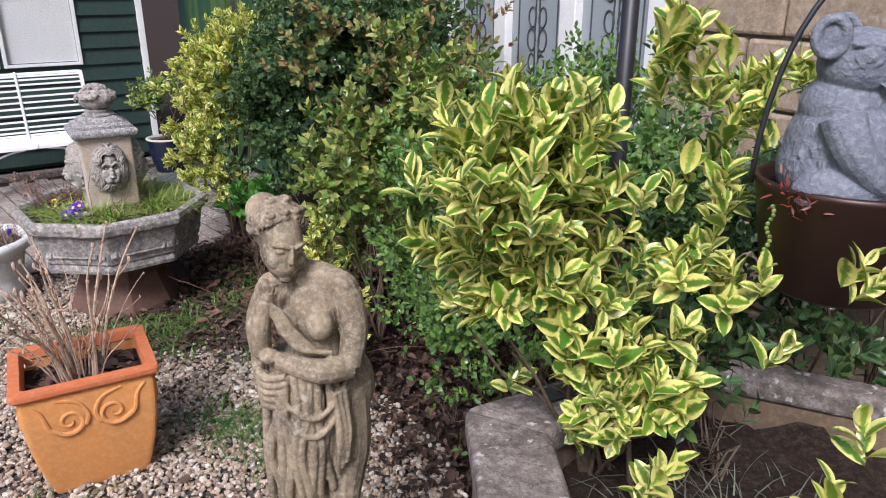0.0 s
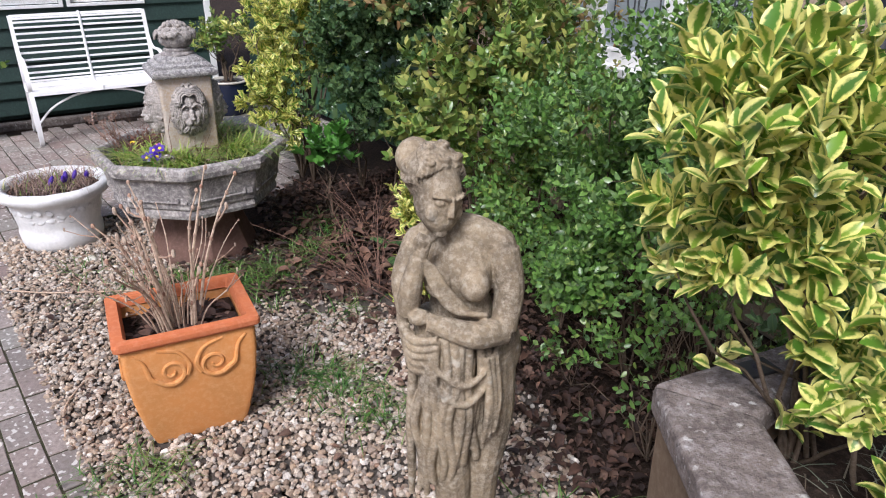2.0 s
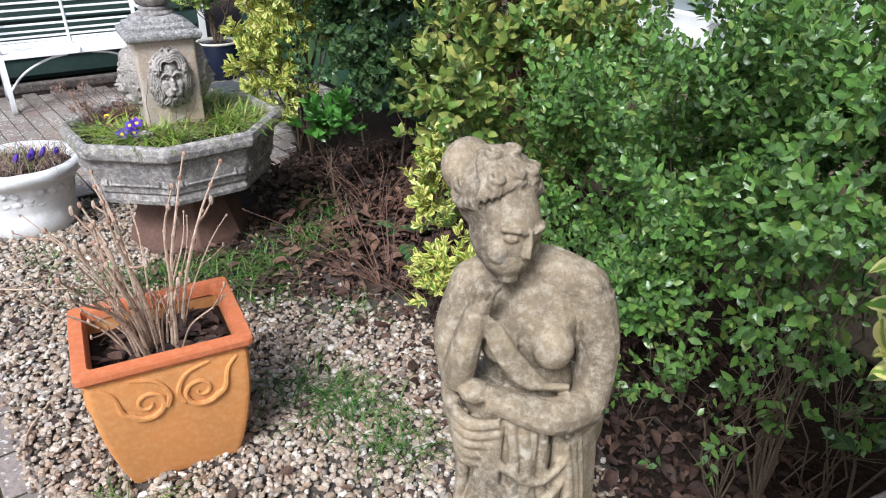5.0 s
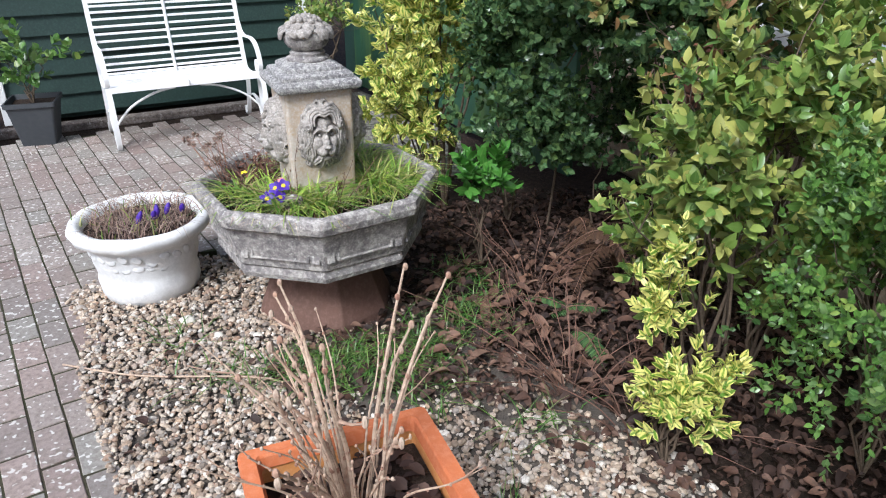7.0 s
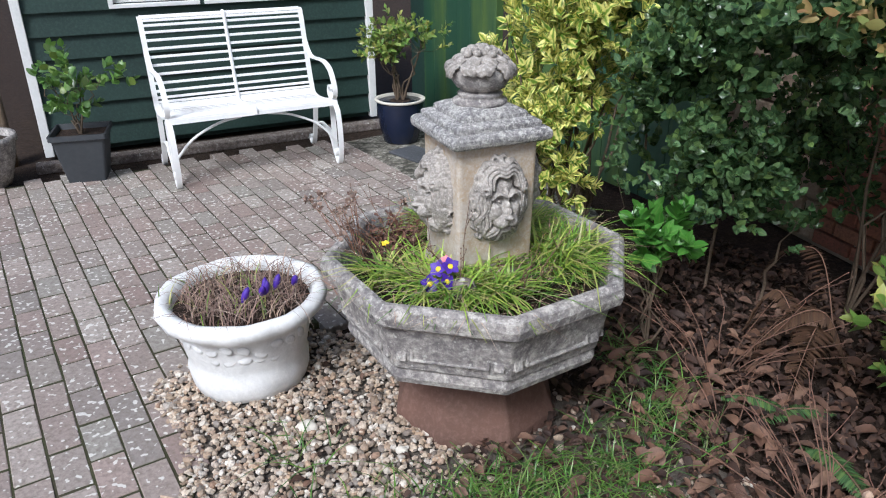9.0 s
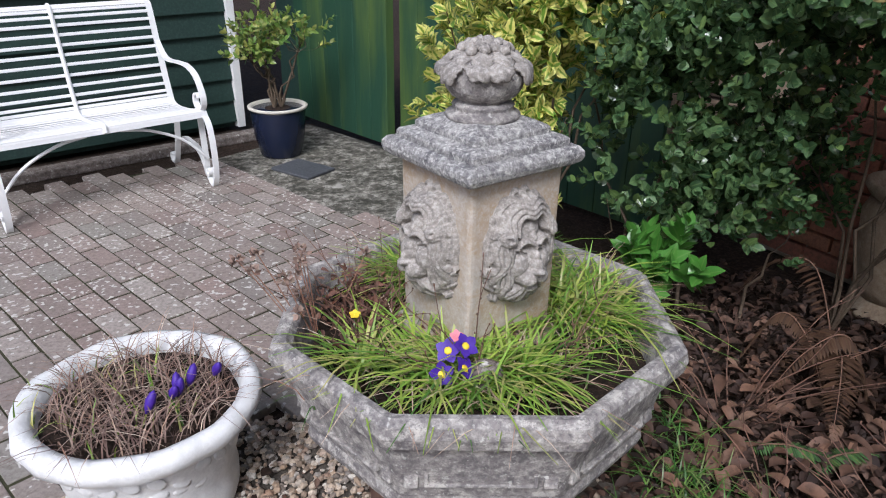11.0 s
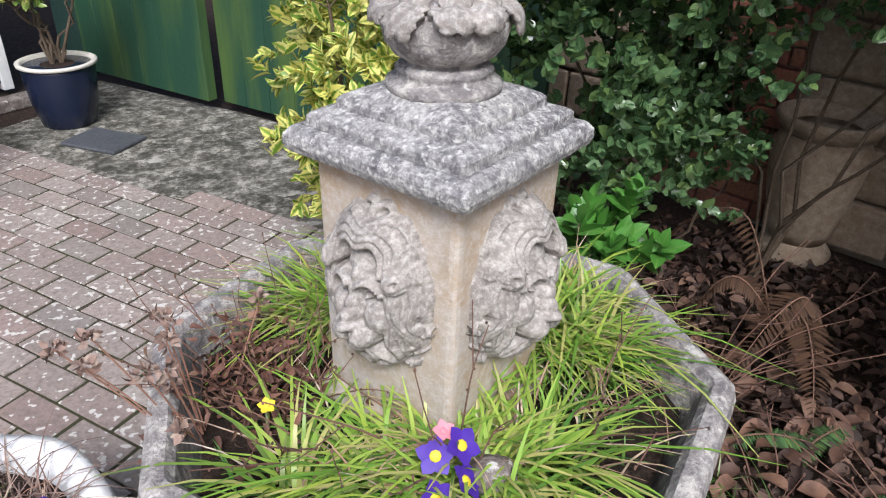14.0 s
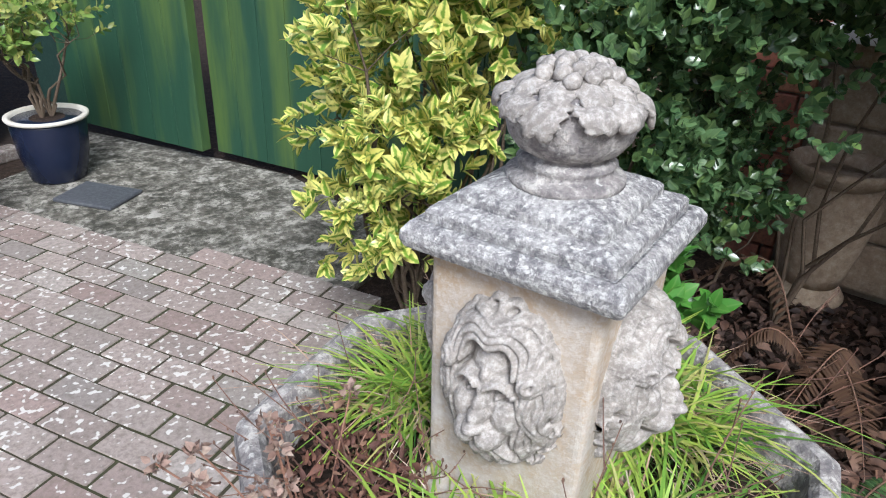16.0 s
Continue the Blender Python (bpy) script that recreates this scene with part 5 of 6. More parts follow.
kpot = thing("hanging_pot", pose(KX, KY, 1.125), "dark bronze round pot hanging by its arched handle", "plant pot")
bm = bmesh.new()
lathe(bm, [(0.0, 0.0), (0.105, 0.0), (0.113, 0.008), (0.142, 0.17), (0.146, 0.176), (0.146, 0.184), (0.14, 0.186), (0.135, 0.18), (0.12, 0.06), (0.0, 0.05)], 48, close=False)
part("body", bm, M_COPPER, kpot, smooth=True)
bm = bmesh.new()
tube(bm, [(-0.148 * math.cos(q), 0.03, 0.17 + 0.34 * math.sin(q)) for q in (j * math.pi / 24 for j in range(25))], 0.0048, 8)
part("handle", bm, M_DARK_METAL, kpot, smooth=True)
bm = bmesh.new()
lathe(bm, [(0.0, 0.165), (0.136, 0.16)], 40, close=False)
part("soil", bm, M_SOIL, kpot)
bm = bmesh.new()
blob(bm, (0.052, 0.0, 0.1), (0.09, 0.085, 0.112), 28)
blob(bm, (0.035, 0.0, 0.075), (0.078, 0.08, 0.085), 24)
blob(bm, (0.042, -0.004, 0.178), (0.066, 0.06, 0.062), 20)
blob(bm, (0.052, -0.008, 0.25), (0.06, 0.06, 0.06), 24)
blob(bm, (0.092, -0.01, 0.228), (0.038, 0.044, 0.034), 18)
blob(bm, (0.12, -0.012, 0.24), (0.018, 0.018, 0.026), 14)
tube(bm, [(0.125, -0.04, 0.212), (0.098, -0.056, 0.214), (0.078, -0.06, 0.222)], [0.004, 0.005, 0.003], 6)
for y, x in ((-0.045, 0.0), (0.05, 0.03)):
    tube(bm, [(x + 0.021 * math.cos(q), y - 0.008, 0.294 + 0.029 * math.sin(q)) for q in (j * math.tau / 20 for j in range(21))], 0.0085, 8)
    blob(bm, (x + 0.002, y, 0.29), (0.026, 0.011, 0.034), 18)
for sd in (-1, 1):
    tube(bm, smooth_path([(0.03, sd * 0.07, 0.17), (0.05, sd * 0.09, 0.12), (0.085, sd * 0.088, 0.075), (0.115, sd * 0.07, 0.05)], 4), [0.034 - 0.001 * j for j in range(13)], 12)
    blob(bm, (0.04, sd * 0.078, 0.045), (0.066, 0.036, 0.046), 18)
    blob(bm, (0.095, sd * 0.075, 0.022), (0.042, 0.028, 0.022), 16)
    for k in range(3):
        blob(bm, (0.128, sd * 0.075 + 0.012 * (k - 1), 0.02), (0.012, 0.007, 0.011), 8)
blob(bm, (0.054, -0.066, 0.264), (0.011, 0.006, 0.01), 12)
tube(bm, [(0.054 + 0.016 * math.cos(q), -0.066, 0.264 + 0.013 * math.sin(q)) for q in (j * math.tau / 14 for j in range(15))], 0.0035, 6)
tube(bm, [(0.03, -0.06, 0.283), (0.053, -0.063, 0.286), (0.075, -0.058, 0.28)], 0.005, 6)
rng = np.random.default_rng(43)
for d in unit(rng, 260):
    if d[2] > -0.6:
        p = Vector((0.052 + d[0] * 0.089, d[1] * 0.085, 0.1 + d[2] * 0.111))
        q = p + Vector((0.004 * rng.normal(), 0.004 * rng.normal(), -0.014))
        tube(bm, [p, (p + q) / 2 + Vector((d[0], d[1], 0)) * 0.002, q], [0.0028, 0.003, 0.0015], 5)
koala = put("animal_ornament", bm, M_GREY_RESIN, smooth=True)
tagged(koala, "grey resin bear ornament sitting in the bronze pot", "ornament")
sculpt(koala, 0.0024, 1)
koala.matrix_world = pose(KX - 0.078, KY + 0.006, 1.265, 0, 0, -18) @ Matrix.Diagonal((0.98, 0.98, 0.9, 1))
rng = np.random.default_rng(41)
trail = thing("trailing_plant", pose(KX, KY, 1.28), "red-tinged trailing succulent spilling over the pot rim", "plant")
P = np.column_stack([-0.118 + 0.012 * rng.normal(size=70), -0.06 + 0.025 * rng.normal(size=70), 0.012 + 0.01 * rng.normal(size=70)])
V, F, UV = scatter(leaf_shape(2, 0.1, 0.1, 0.3), P, frames_of(unit(rng, 70) + [0, 0, 0.6], unit(rng, 70)), 0.015 + 0.01 * rng.random(70))
m_red = plain("red_succulent", (0.22, 0.04, 0.025), (0.12, 0.03, 0.02), 0.5, 60)
mesh_np("foliage", V, F, m_red, UV, trail)
bm = bmesh.new()
for k in range(16):
    blob(bm, (-0.148 + 0.004 * math.sin(k), -0.06, 0.0 - 0.007 * k), (0.004, 0.0035, 0.004), 6)
part("strand", bm, M_LEAF_MIX, trail)

# ---- shrubs ----
shrub("dense fresh green leafy hedge beside the gravel", [(0.46, 1.98, 0.96, 0.42, 0.38, 0.44), (0.28, 2.35, 0.72, 0.42, 0.42, 0.62), (0.02, 2.78, 0.55, 0.34, 0.32, 0.55), (0.06, 2.2, 0.5, 0.16, 0.26, 0.28), (0.5, 2.35, 0.9, 0.4, 0.4, 0.5)], 10500, 5, 0.033, M_LEAF_GREEN,
      [(0.4, 2.0, 0), (0.3, 2.4, 0), (0.1, 2.8, 0), (0.5, 1.8, 0)], LEAF_SMALL, 51, shell=0.6, stems=150, stem_radius=0.005, name="hedge")
shrub("loose low sprays at the foot of the green hedge", [(0.5, 1.85, 0.5, 0.36, 0.3, 0.36), (0.22, 2.0, 0.4, 0.22, 0.25, 0.28)], 360, 5, 0.034, M_LEAF_GREEN, [(0.48, 1.9, 0), (0.3, 2.0, 0)], LEAF_SMALL, 61, shell=0.85, stems=110, stem_radius=0.0035, gaps=0.0, grain=6.0)
shrub("mixed green and yellow speckled evergreen shrub", [(-0.15, 3.25, 0.88, 0.42, 0.42, 0.5), (-0.42, 2.95, 0.85, 0.22, 0.24, 0.34), (0.12, 3.12, 0.68, 0.32, 0.34, 0.4), (-0.35, 3.4, 0.4, 0.3, 0.3, 0.3)], 2100, 6, 0.058, M_LEAF_MIX,
      [(-0.1, 3.3, 0), (-0.3, 3.1, 0), (0.2, 3.1, 0)], LEAF_MID, 52, shell=0.7, stems=160, stem_radius=0.008)
shrub("small golden variegated shrub beside the gravel", [(-0.44, 2.72, 0.26, 0.15, 0.13, 0.17), (-0.52, 2.84, 0.5, 0.1, 0.1, 0.16), (-0.5, 2.86, 0.68, 0.07, 0.07, 0.1)], 165, 7, 0.046, M_LEAF_GOLD, [(-0.46, 2.8, 0)], LEAF_MID, 53, shell=0.7, stems=40, gaps=-1.0)
shrub("dark glossy evergreen shrub against the house wall", [(-0.75, 4.35, 1.05, 0.42, 0.45, 0.5), (-0.3, 4.05, 1.15, 0.4, 0.4, 0.45), (-1.05, 4.35, 0.8, 0.26, 0.32, 0.52), (-0.2, 3.75, 1.2, 0.4, 0.35, 0.45), (-0.9, 4.8, 1.2, 0.42, 0.35, 0.5), (-0.6, 3.95, 1.25, 0.42, 0.4, 0.4), (-0.4, 4.7, 0.5, 0.3, 0.3, 0.4), (-0.82, 4.3, 0.5, 0.28, 0.28, 0.34)], 6200, 6, 0.042, M_LEAF_DARK,
      [(-0.8, 4.5, 0), (-0.6, 4.4, 0), (-1.0, 4.5, 0), (-0.3, 4.3, 0)], LEAF_ROUND, 54, gaps=-0.3, shell=0.65, stems=60, stem_radius=0.008)
shrub("bright yellow variegated evergreen shrub by the fence", [(-1.45, 4.75, 0.85, 0.32, 0.36, 0.52), (-1.52, 4.6, 0.5, 0.24, 0.25, 0.38), (-1.25, 4.6, 1.1, 0.34, 0.3, 0.4)], 950, 8, 0.06, M_LEAF_GOLD,
      [(-1.45, 4.75, 0), (-1.35, 4.65, 0)], LEAF_MID, 55, gaps=-0.32, shell=0.6, stems=120, stem_radius=0.009)
shrub("low bright green laurel seedling behind the fountain", [(-1.12, 4.02, 0.4, 0.19, 0.16, 0.17)], 30, 7, 0.08, M_LEAF_BRIGHT, [(-1.1, 4.02, 0)], LEAF_MID, 56, shell=0.8, stems=20, gaps=-1.0)
shrub("tall straggly shrub with reddish brown winter leaves", [(0.1, 3.75, 1.05, 0.35, 0.4, 0.5), (-0.25, 3.5, 1.1, 0.32, 0.3, 0.42), (-0.6, 3.7, 1.25, 0.3, 0.25, 0.3)], 760, 5, 0.05, M_LEAF_BROWN, [(0.0, 3.7, 0), (-0.2, 3.6, 0)], LEAF_MID, 57, shell=0.8, stems=200, stem_radius=0.007)
shrub("dark green evergreen shrub behind the raised bed", [(0.85, 1.75, 0.85, 0.42, 0.32, 0.45), (1.2, 1.7, 0.95, 0.4, 0.36, 0.55), (0.65, 1.6, 0.7, 0.25, 0.18, 0.45)], 1700, 6, 0.05, M_LEAF_DARK, [(0.8, 1.75, 0), (1.1, 1.75, 0)], LEAF_MID, 58, shell=0.7, stems=120, stem_radius=0.008)

shrub("low dark green ground cover in the raised bed", [(0.42, 1.1, 0.95, 0.13, 0.1, 0.16)], 45, 6, 0.04, M_LEAF_DARK, [(0.5, 1.1, 0.72)], LEAF_MID, 59, shell=0.8, stems=40, stem_radius=0.003, gaps=-1.0)

# the large variegated shrub in the raised bed
rng = np.random.default_rng(60)
veu = thing("shrub", pose(0.29, 1.12, 0.72), "tall variegated evergreen shrub with yellow edged leaves in raised bed", "shrub")
off = np.array([0.29, 1.12, 0.72])
P1, O1 = sprig_points(rng, [(0.1, 1.02, 1.27, 0.16, 0.15, 0.19), (0.16, 1.06, 1.37, 0.12, 0.12, 0.13), (0.14, 1.08, 1.15, 0.15, 0.12, 0.12), (0.31, 1.0, 1.0, 0.13, 0.1, 0.1)], 255, 0.75, 0.1)
SPRAYS = np.array([(0.34, 1.1, 1.55), (0.33, 1.1, 1.5), (0.36, 1.12, 1.45), (0.43, 1.2, 1.46), (0.41, 1.1, 1.29), (0.5, 1.25, 1.365), (0.6, 1.3, 1.46), (0.55, 1.25, 1.36), (0.34, 1.05, 1.22), (0.42, 1.1, 1.2), (0.23, 0.95, 1.11),
                   (0.29, 0.9, 1.1), (0.31, 1.05, 1.1), (0.3, 0.8, 1.0), (0.24, 0.9, 1.01), (0.45, 0.95, 1.22), (0.42, 0.95, 1.14), (0.5, 0.95, 1.1), (0.58, 0.9, 1.25), (0.49, 0.75, 1.01), (0.53, 0.76, 1.1), (0.13, 1.1, 0.97), (0.27, 0.92, 0.95), (0.26, 1.0, 1.05), (0.55, 1.28, 1.42), (0.47, 1.2, 1.3),
                   (0.28, 0.95, 0.87), (0.25, 1.02, 0.9), (0.4, 1.2, 1.1), (0.5, 1.2, 1.15), (0.5, 1.28, 1.25), (0.38, 1.15, 1.0)])
REP = np.array([4, 3, 3, 4, 3, 3, 4, 4, 4, 4, 4, 4, 4, 2, 4, 1, 2, 2, 2, 2, 3, 1, 5, 4, 4, 4, 4, 4, 5, 5, 5, 5])
REP = np.where(SPRAYS[:, 2] < 1.12, (REP + 1) // 2, REP)
P2 = np.repeat(SPRAYS, REP, axis=0)
P2 = P2 + rng.normal(size=P2.shape) * 0.028 * (np.repeat(REP, REP) > 1)[:, None]
O2 = np.tile([[0.0, -0.3, 0.6]], (len(P2), 1)) + 0.5 * rng.normal(size=P2.shape)
P, O = np.concatenate([P1, P2]), np.concatenate([O1, O2])
L, R, S = rosettes(rng, P, O, 7, 0.055, 0.72, 0.8, 0.05)
order = rng.permutation(len(L))
loose, rest = order[:300], order[300:]
V, F, UV = scatter(LEAF_BIG, L[rest] - off, R[rest], S[rest])
tagged(mesh_np("foliage", V, F, M_LEAF_VAR, UV, veu), kind="stuff")
leaf_me = None
for k in loose:
    if leaf_me is None:
        first = mesh_np("leaf", LEAF_BIG[0], LEAF_BIG[1], M_LEAF_VAR, LEAF_BIG[2], veu)
        leaf_me, ob = first.data, first
    else:
        ob = new("leaf", leaf_me)
        ob.parent = veu
    ob.matrix_local = Matrix.Translation(L[k] - off) @ Matrix(R[k].tolist()).to_4x4() @ Matrix.Scale(S[k], 4)
stems_mesh("branchwork", rng, np.array([(0.27, 1.12, 0.7), (0.32, 1.1, 0.7), (0.36, 1.05, 0.7), (0.45, 0.95, 0.7), (0.5, 1.15, 0.7)]) - off, P[rng.permutation(len(P))[:50]] - off, M_BARK, veu, 0.0055, 6, 0.05)

# ---- grasses, flowers and litter ----
def blades(rng, P, length, width, lean, a=None):
    """Arching grass blades as arrays."""
    n, rows = len(P), 5
    a = rng.random(n) * math.tau if a is None else a
    out = np.stack([np.cos(a), np.sin(a), np.zeros(n)], 1)
    side = np.stack([-np.sin(a), np.cos(a), np.zeros(n)], 1)
    ln, le = length * (0.5 + 0.7 * rng.random(n)), lean * (0.3 + rng.random(n))
    V, UV = np.zeros((n, rows * 2, 3)), np.zeros((n, rows * 2, 2))
    for k in range(rows):
        s = k / (rows - 1)
        c = P + out * (ln * le * s ** 1.7)[:, None] + np.array([0, 0, 1]) * (ln * (s - 0.55 * np.minimum(le, 1.3) * s ** 2.4))[:, None]
        w = (width * (1 - 0.85 * s ** 1.5))
        V[:, 2 * k], V[:, 2 * k + 1] = c - side * w, c + side * w
        UV[:, 2 * k], UV[:, 2 * k + 1] = (0, s), (1, s)
    f = np.array([(2 * k, 2 * k + 1, 2 * k + 3, 2 * k + 2) for k in range(rows - 1)])
    F = (f[None] + (np.arange(n) * rows * 2)[:, None, None]).reshape(-1, 4)
    return V.reshape(-1, 3), F, UV.reshape(-1, 2)


def grass(label, P, length, width, lean, rng, centre, material=M_GRASS):
    V, F, UV = blades(rng, P, length, width, lean)
    ob = mesh_np("grass", V - np.array(centre), F, material, UV)
    ob.location = centre
    return tagged(ob, label, "grass", kind="stuff")


def tufts(rng, centres, count, spread, z, length, width, lean, swirl=0.7):
    """Blades of tufts: each blade leans out from the heart of its tuft."""
    C = np.repeat(np.array(centres), count, axis=0)
    D = rng.normal(size=(len(C), 2)) * spread
    P = np.column_stack([C + D, np.full(len(C), z)])
    a = np.arctan2(D[:, 1], D[:, 0]) + rng.normal(size=len(C)) * swirl
    return blades(rng, P, length, width, lean, a)


rng = np.random.default_rng(70)
ca = np.sort(rng.random(34)) * math.tau
ca = ca[np.abs(((ca - radians(165) + math.pi) % math.tau) - math.pi) > 0.5]
cr = 0.18 + 0.13 * rng.random(len(ca))
TC = np.stack([FC[0] + cr * np.cos(ca), FC[1] + cr * np.sin(ca)], 1)
for label, cnt, ln, wd, lean, mt in (("tufts of arching green grass growing in the fountain basin", 62, 0.145, 0.0042, 1.4, M_GRASS), ("low fine grass between the tufts in the basin", 50, 0.075, 0.0024, 1.2, M_GRASS_DEEP), ("dry straw blades among the grass in the basin", 16, 0.13, 0.002, 1.5, M_TWIG)):
    V, F, UV = tufts(rng, TC, cnt, 0.03 if wd > 0.003 else 0.05, 0.5, ln, wd, lean)
    ob = mesh_np("grass", V - np.array([FC[0], FC[1], 0.48]), F, mt, UV)
    ob.location = (FC[0], FC[1], 0.48)
    tagged(ob, label, "grass", kind="stuff")
TUFTS = [(-1.95, 3.02, 40), (-1.55, 3.05, 90), (-1.3, 3.3, 110), (-1.15, 3.5, 70), (-0.75, 2.35, 160), (-0.9, 2.42, 90), (-0.6, 2.2, 90), (-1.25, 1.85, 90), (-1.4, 1.75, 60), (-1.05, 3.45, 60), (-0.45, 2.2, 60), (-1.2, 3.05, 80), (-0.85, 2.9, 50), (-1.75, 3.1, 70), (0.0, 1.75, 60), (-1.2, 3.9, 90), (-2.2, 3.25, 30), (-1.62, 3.12, 130), (-1.48, 3.2, 150), (-1.35, 3.15, 90), (-1.22, 3.25, 110), (-1.15, 3.6, 80), (-1.05, 3.75, 60)]
C = np.repeat(np.array([(x, y) for x, y, _ in TUFTS]), [k for *_, k in TUFTS], axis=0)
P = np.column_stack([C + rng.normal(size=C.shape) * 0.06, np.full(len(C), -0.01)])
grass("sparse green grass tufts growing through the gravel", P[rng.random(len(P)) < 0.8], 0.115, 0.0027, 1.5, rng, (-1.0, 2.5, 0), M_GRASS_DEEP)
n = 1500
a, r = rng.random(n) * math.tau, 0.21 * np.sqrt(rng.random(n))
P = np.stack([-2.5 + r * np.cos(a), 3.645 + r * np.sin(a), np.full(n, 0.292)], 1)
grass("tangle of dry brown stems in the white urn", P[:430], 0.13, 0.0021, 1.25, rng, (-2.5, 3.645, 0.29), M_DRY)
grass("pale straw stalks among the dead stems in the urn", P[450:570], 0.14, 0.0018, 1.1, rng, (-2.5, 3.645, 0.29), M_TWIG)
P = P[rng.permutation(n)[:60]] * [1, 1, 1] + [-0.07, -0.05, 0]
grass("few green bulb leaves in the white urn", P, 0.1, 0.003, 0.6, rng, (-2.5, 3.645, 0.29))


P = np.column_stack([0.42 + 0.1 * rng.normal(size=420), 0.92 + 0.1 * rng.normal(size=420), np.full(420, 0.715)])
m_lav = leafy("grey_lavender", [(0.16, 0.19, 0.13), (0.22, 0.24, 0.18), (0.2, 0.15, 0.11)], None, rough=0.7, vein=0.05)
grass("low grey-green lavender clump in the raised bed", P, 0.12, 0.0022, 0.9, rng, (0.42, 0.92, 0.715), m_lav)


def primrose(at, petals, mat, eye, size, label, name="flower"):
    ob = thing(name, at, label, "flower")
    for k in range(petals):
        V, F, UV = leaf_shape(3, 0.42, 0.1, 0.1)
        me = mesh_np("petal", V * size, F, mat, UV, ob)
        me.matrix_local = pose(0, 0, 0, 18, 0, k * 360 / petals)
    bm = bmesh.new()
    blob(bm, (0, 0, 0.002), (size * 0.3, size * 0.3, size * 0.12), 8)
    part("centre", bm, eye, ob)
    bm = bmesh.new()
    tube(bm, [(0, 0, 0), (0.002, 0.002, -0.03), (0, 0, -0.06)], 0.0016, 5)
    part("stalk", bm, M_GRASS, ob)
    return ob


FL = (-1.805, 3.33)
for dx, dy, dz, rx, rz in ((-0.005, -0.005, 0.0, 58, 15), (0.04, 0.005, 0.005, 45, 60), (0.012, 0.04, 0.03, 50, -20), (0.045, 0.035, 0.045, 40, 30)):
    primrose(pose(FL[0] + dx, FL[1] + dy, 0.562 + dz * 0.8, rx, 0, rz), 5, M_PURPLE, M_YELLOW, 0.028, "purple primrose with a yellow eye in the basin")
primrose(pose(FL[0] + 0.03, FL[1] + 0.06, 0.605, 30, 0, 0), 5, M_PINK, M_PINK, 0.016, "small pink primrose in the basin")
primrose(pose(-1.98, 3.55, 0.57, 20, 0, 0), 5, M_YELLOW, M_YELLOW, 0.014, "small yellow flower in the basin")
bm = bmesh.new()
blob(bm, (0, 0, 0), (0.04, 0.03, 0.034), 14)
for v in bm.verts:
    v.co *= 1 + 0.15 * noise.noise(v.co * 40)
tagged(put("stone", bm, M_COPING, smooth=True), "smooth grey pebble lying in the basin", "stone").matrix_world = pose(FL[0] + 0.085, FL[1] + 0.02, 0.54)
for x, y in ((-2.41, 3.6), (-2.395, 3.625), (-2.43, 3.615), (-2.4, 3.59), (-2.47, 3.53), (-2.35, 3.7)):
    ob = thing("crocus", pose(x, y, 0.3, 25 * math.sin(x * 90), 25 * math.sin(y * 70), 0), "closed purple crocus flower in the white urn", "flower", "crocuses in the urn")
    bm = bmesh.new()
    lathe(bm, [(0.002, 0.04), (0.009, 0.055), (0.012, 0.072), (0.008, 0.09), (0.001, 0.098)], 8)
    part("petals", bm, M_PURPLE, ob, smooth=True)
    bm = bmesh.new()
    tube(bm, [(0, 0, -0.005), (0.002, 0, 0.02), (0, 0, 0.045)], 0.002, 5)
    part("stalk", bm, M_GRASS, ob)

# brown stems in the basin, fern fronds and dead twigs
rng = np.random.default_rng(80)
weeds = thing("dead_plant", pose(-1.97, 3.67, 0.49), "withered brown stems with curled leaves in basin", "plant")
bare_stems(weeds, 22, 0.085, 0.14, rng, M_REDTWIG, 1.0, 0.0018)
L = np.column_stack([rng.normal(size=520) * 0.05, rng.normal(size=520) * 0.085, 0.02 + 0.065 * rng.random(520) ** 1.5])
V, F, UV = scatter(leaf_shape(3, 0.26, 0.8, 0.8), L, frames_of(unit(rng, 520), unit(rng, 520)), 0.01 + 0.013 * rng.random(520))
m_weed = varied("withered_red_leaves", [(0.12, 0.05, 0.035), (0.2, 0.09, 0.055), (0.08, 0.035, 0.027), (0.26, 0.15, 0.09)], 0.75, dirt=(0.06, 0.03, 0.022))
tagged(mesh_np("foliage", V, F, m_weed, UV, weeds), kind="stuff")
heads = thing("dead_flower_stalks", pose(-2.06, 3.6, 0.5), "thin dry stalks with withered brown flower heads over the rim", "plant")
for k in range(11):
    x, y, h = -0.06 + 0.08 * rng.normal(), 0.07 * rng.normal(), 0.09 + 0.1 * rng.random()
    pts = smooth_path([(0.3 * x, 0.3 * y, 0), (0.7 * x, 0.7 * y, h * 0.6), (x, y, h)], 5)
    bm = bmesh.new()
    tube(bm, pts, 0.0014, 5)
    stalk = part("stalk", bm, M_TWIG, heads)
    D = unit(rng, 22)
    V, F, UV = scatter(leaf_shape(2, 0.34, 0.4, 0.4), np.array(pts[-1]) + D * 0.006, frames_of(D + [0, 0, 0.4], unit(rng, 22)), 0.008 + 0.009 * rng.random(22))
    mesh_np("flower_head", V, F, M_DRY, UV, stalk)
for x, y, h in ((-1.74, 3.43, 0.26), (-1.9, 3.5, 0.2), (-1.58, 3.42, 0.2)):
    tw = thing("dead_twigs", pose(x, y, 0.49), "few thin dark dead stems standing in the basin", "twigs")
    bare_stems(tw, 7, 0.05, h, rng, M_REDTWIG, 0.9, 0.0019, "twig")


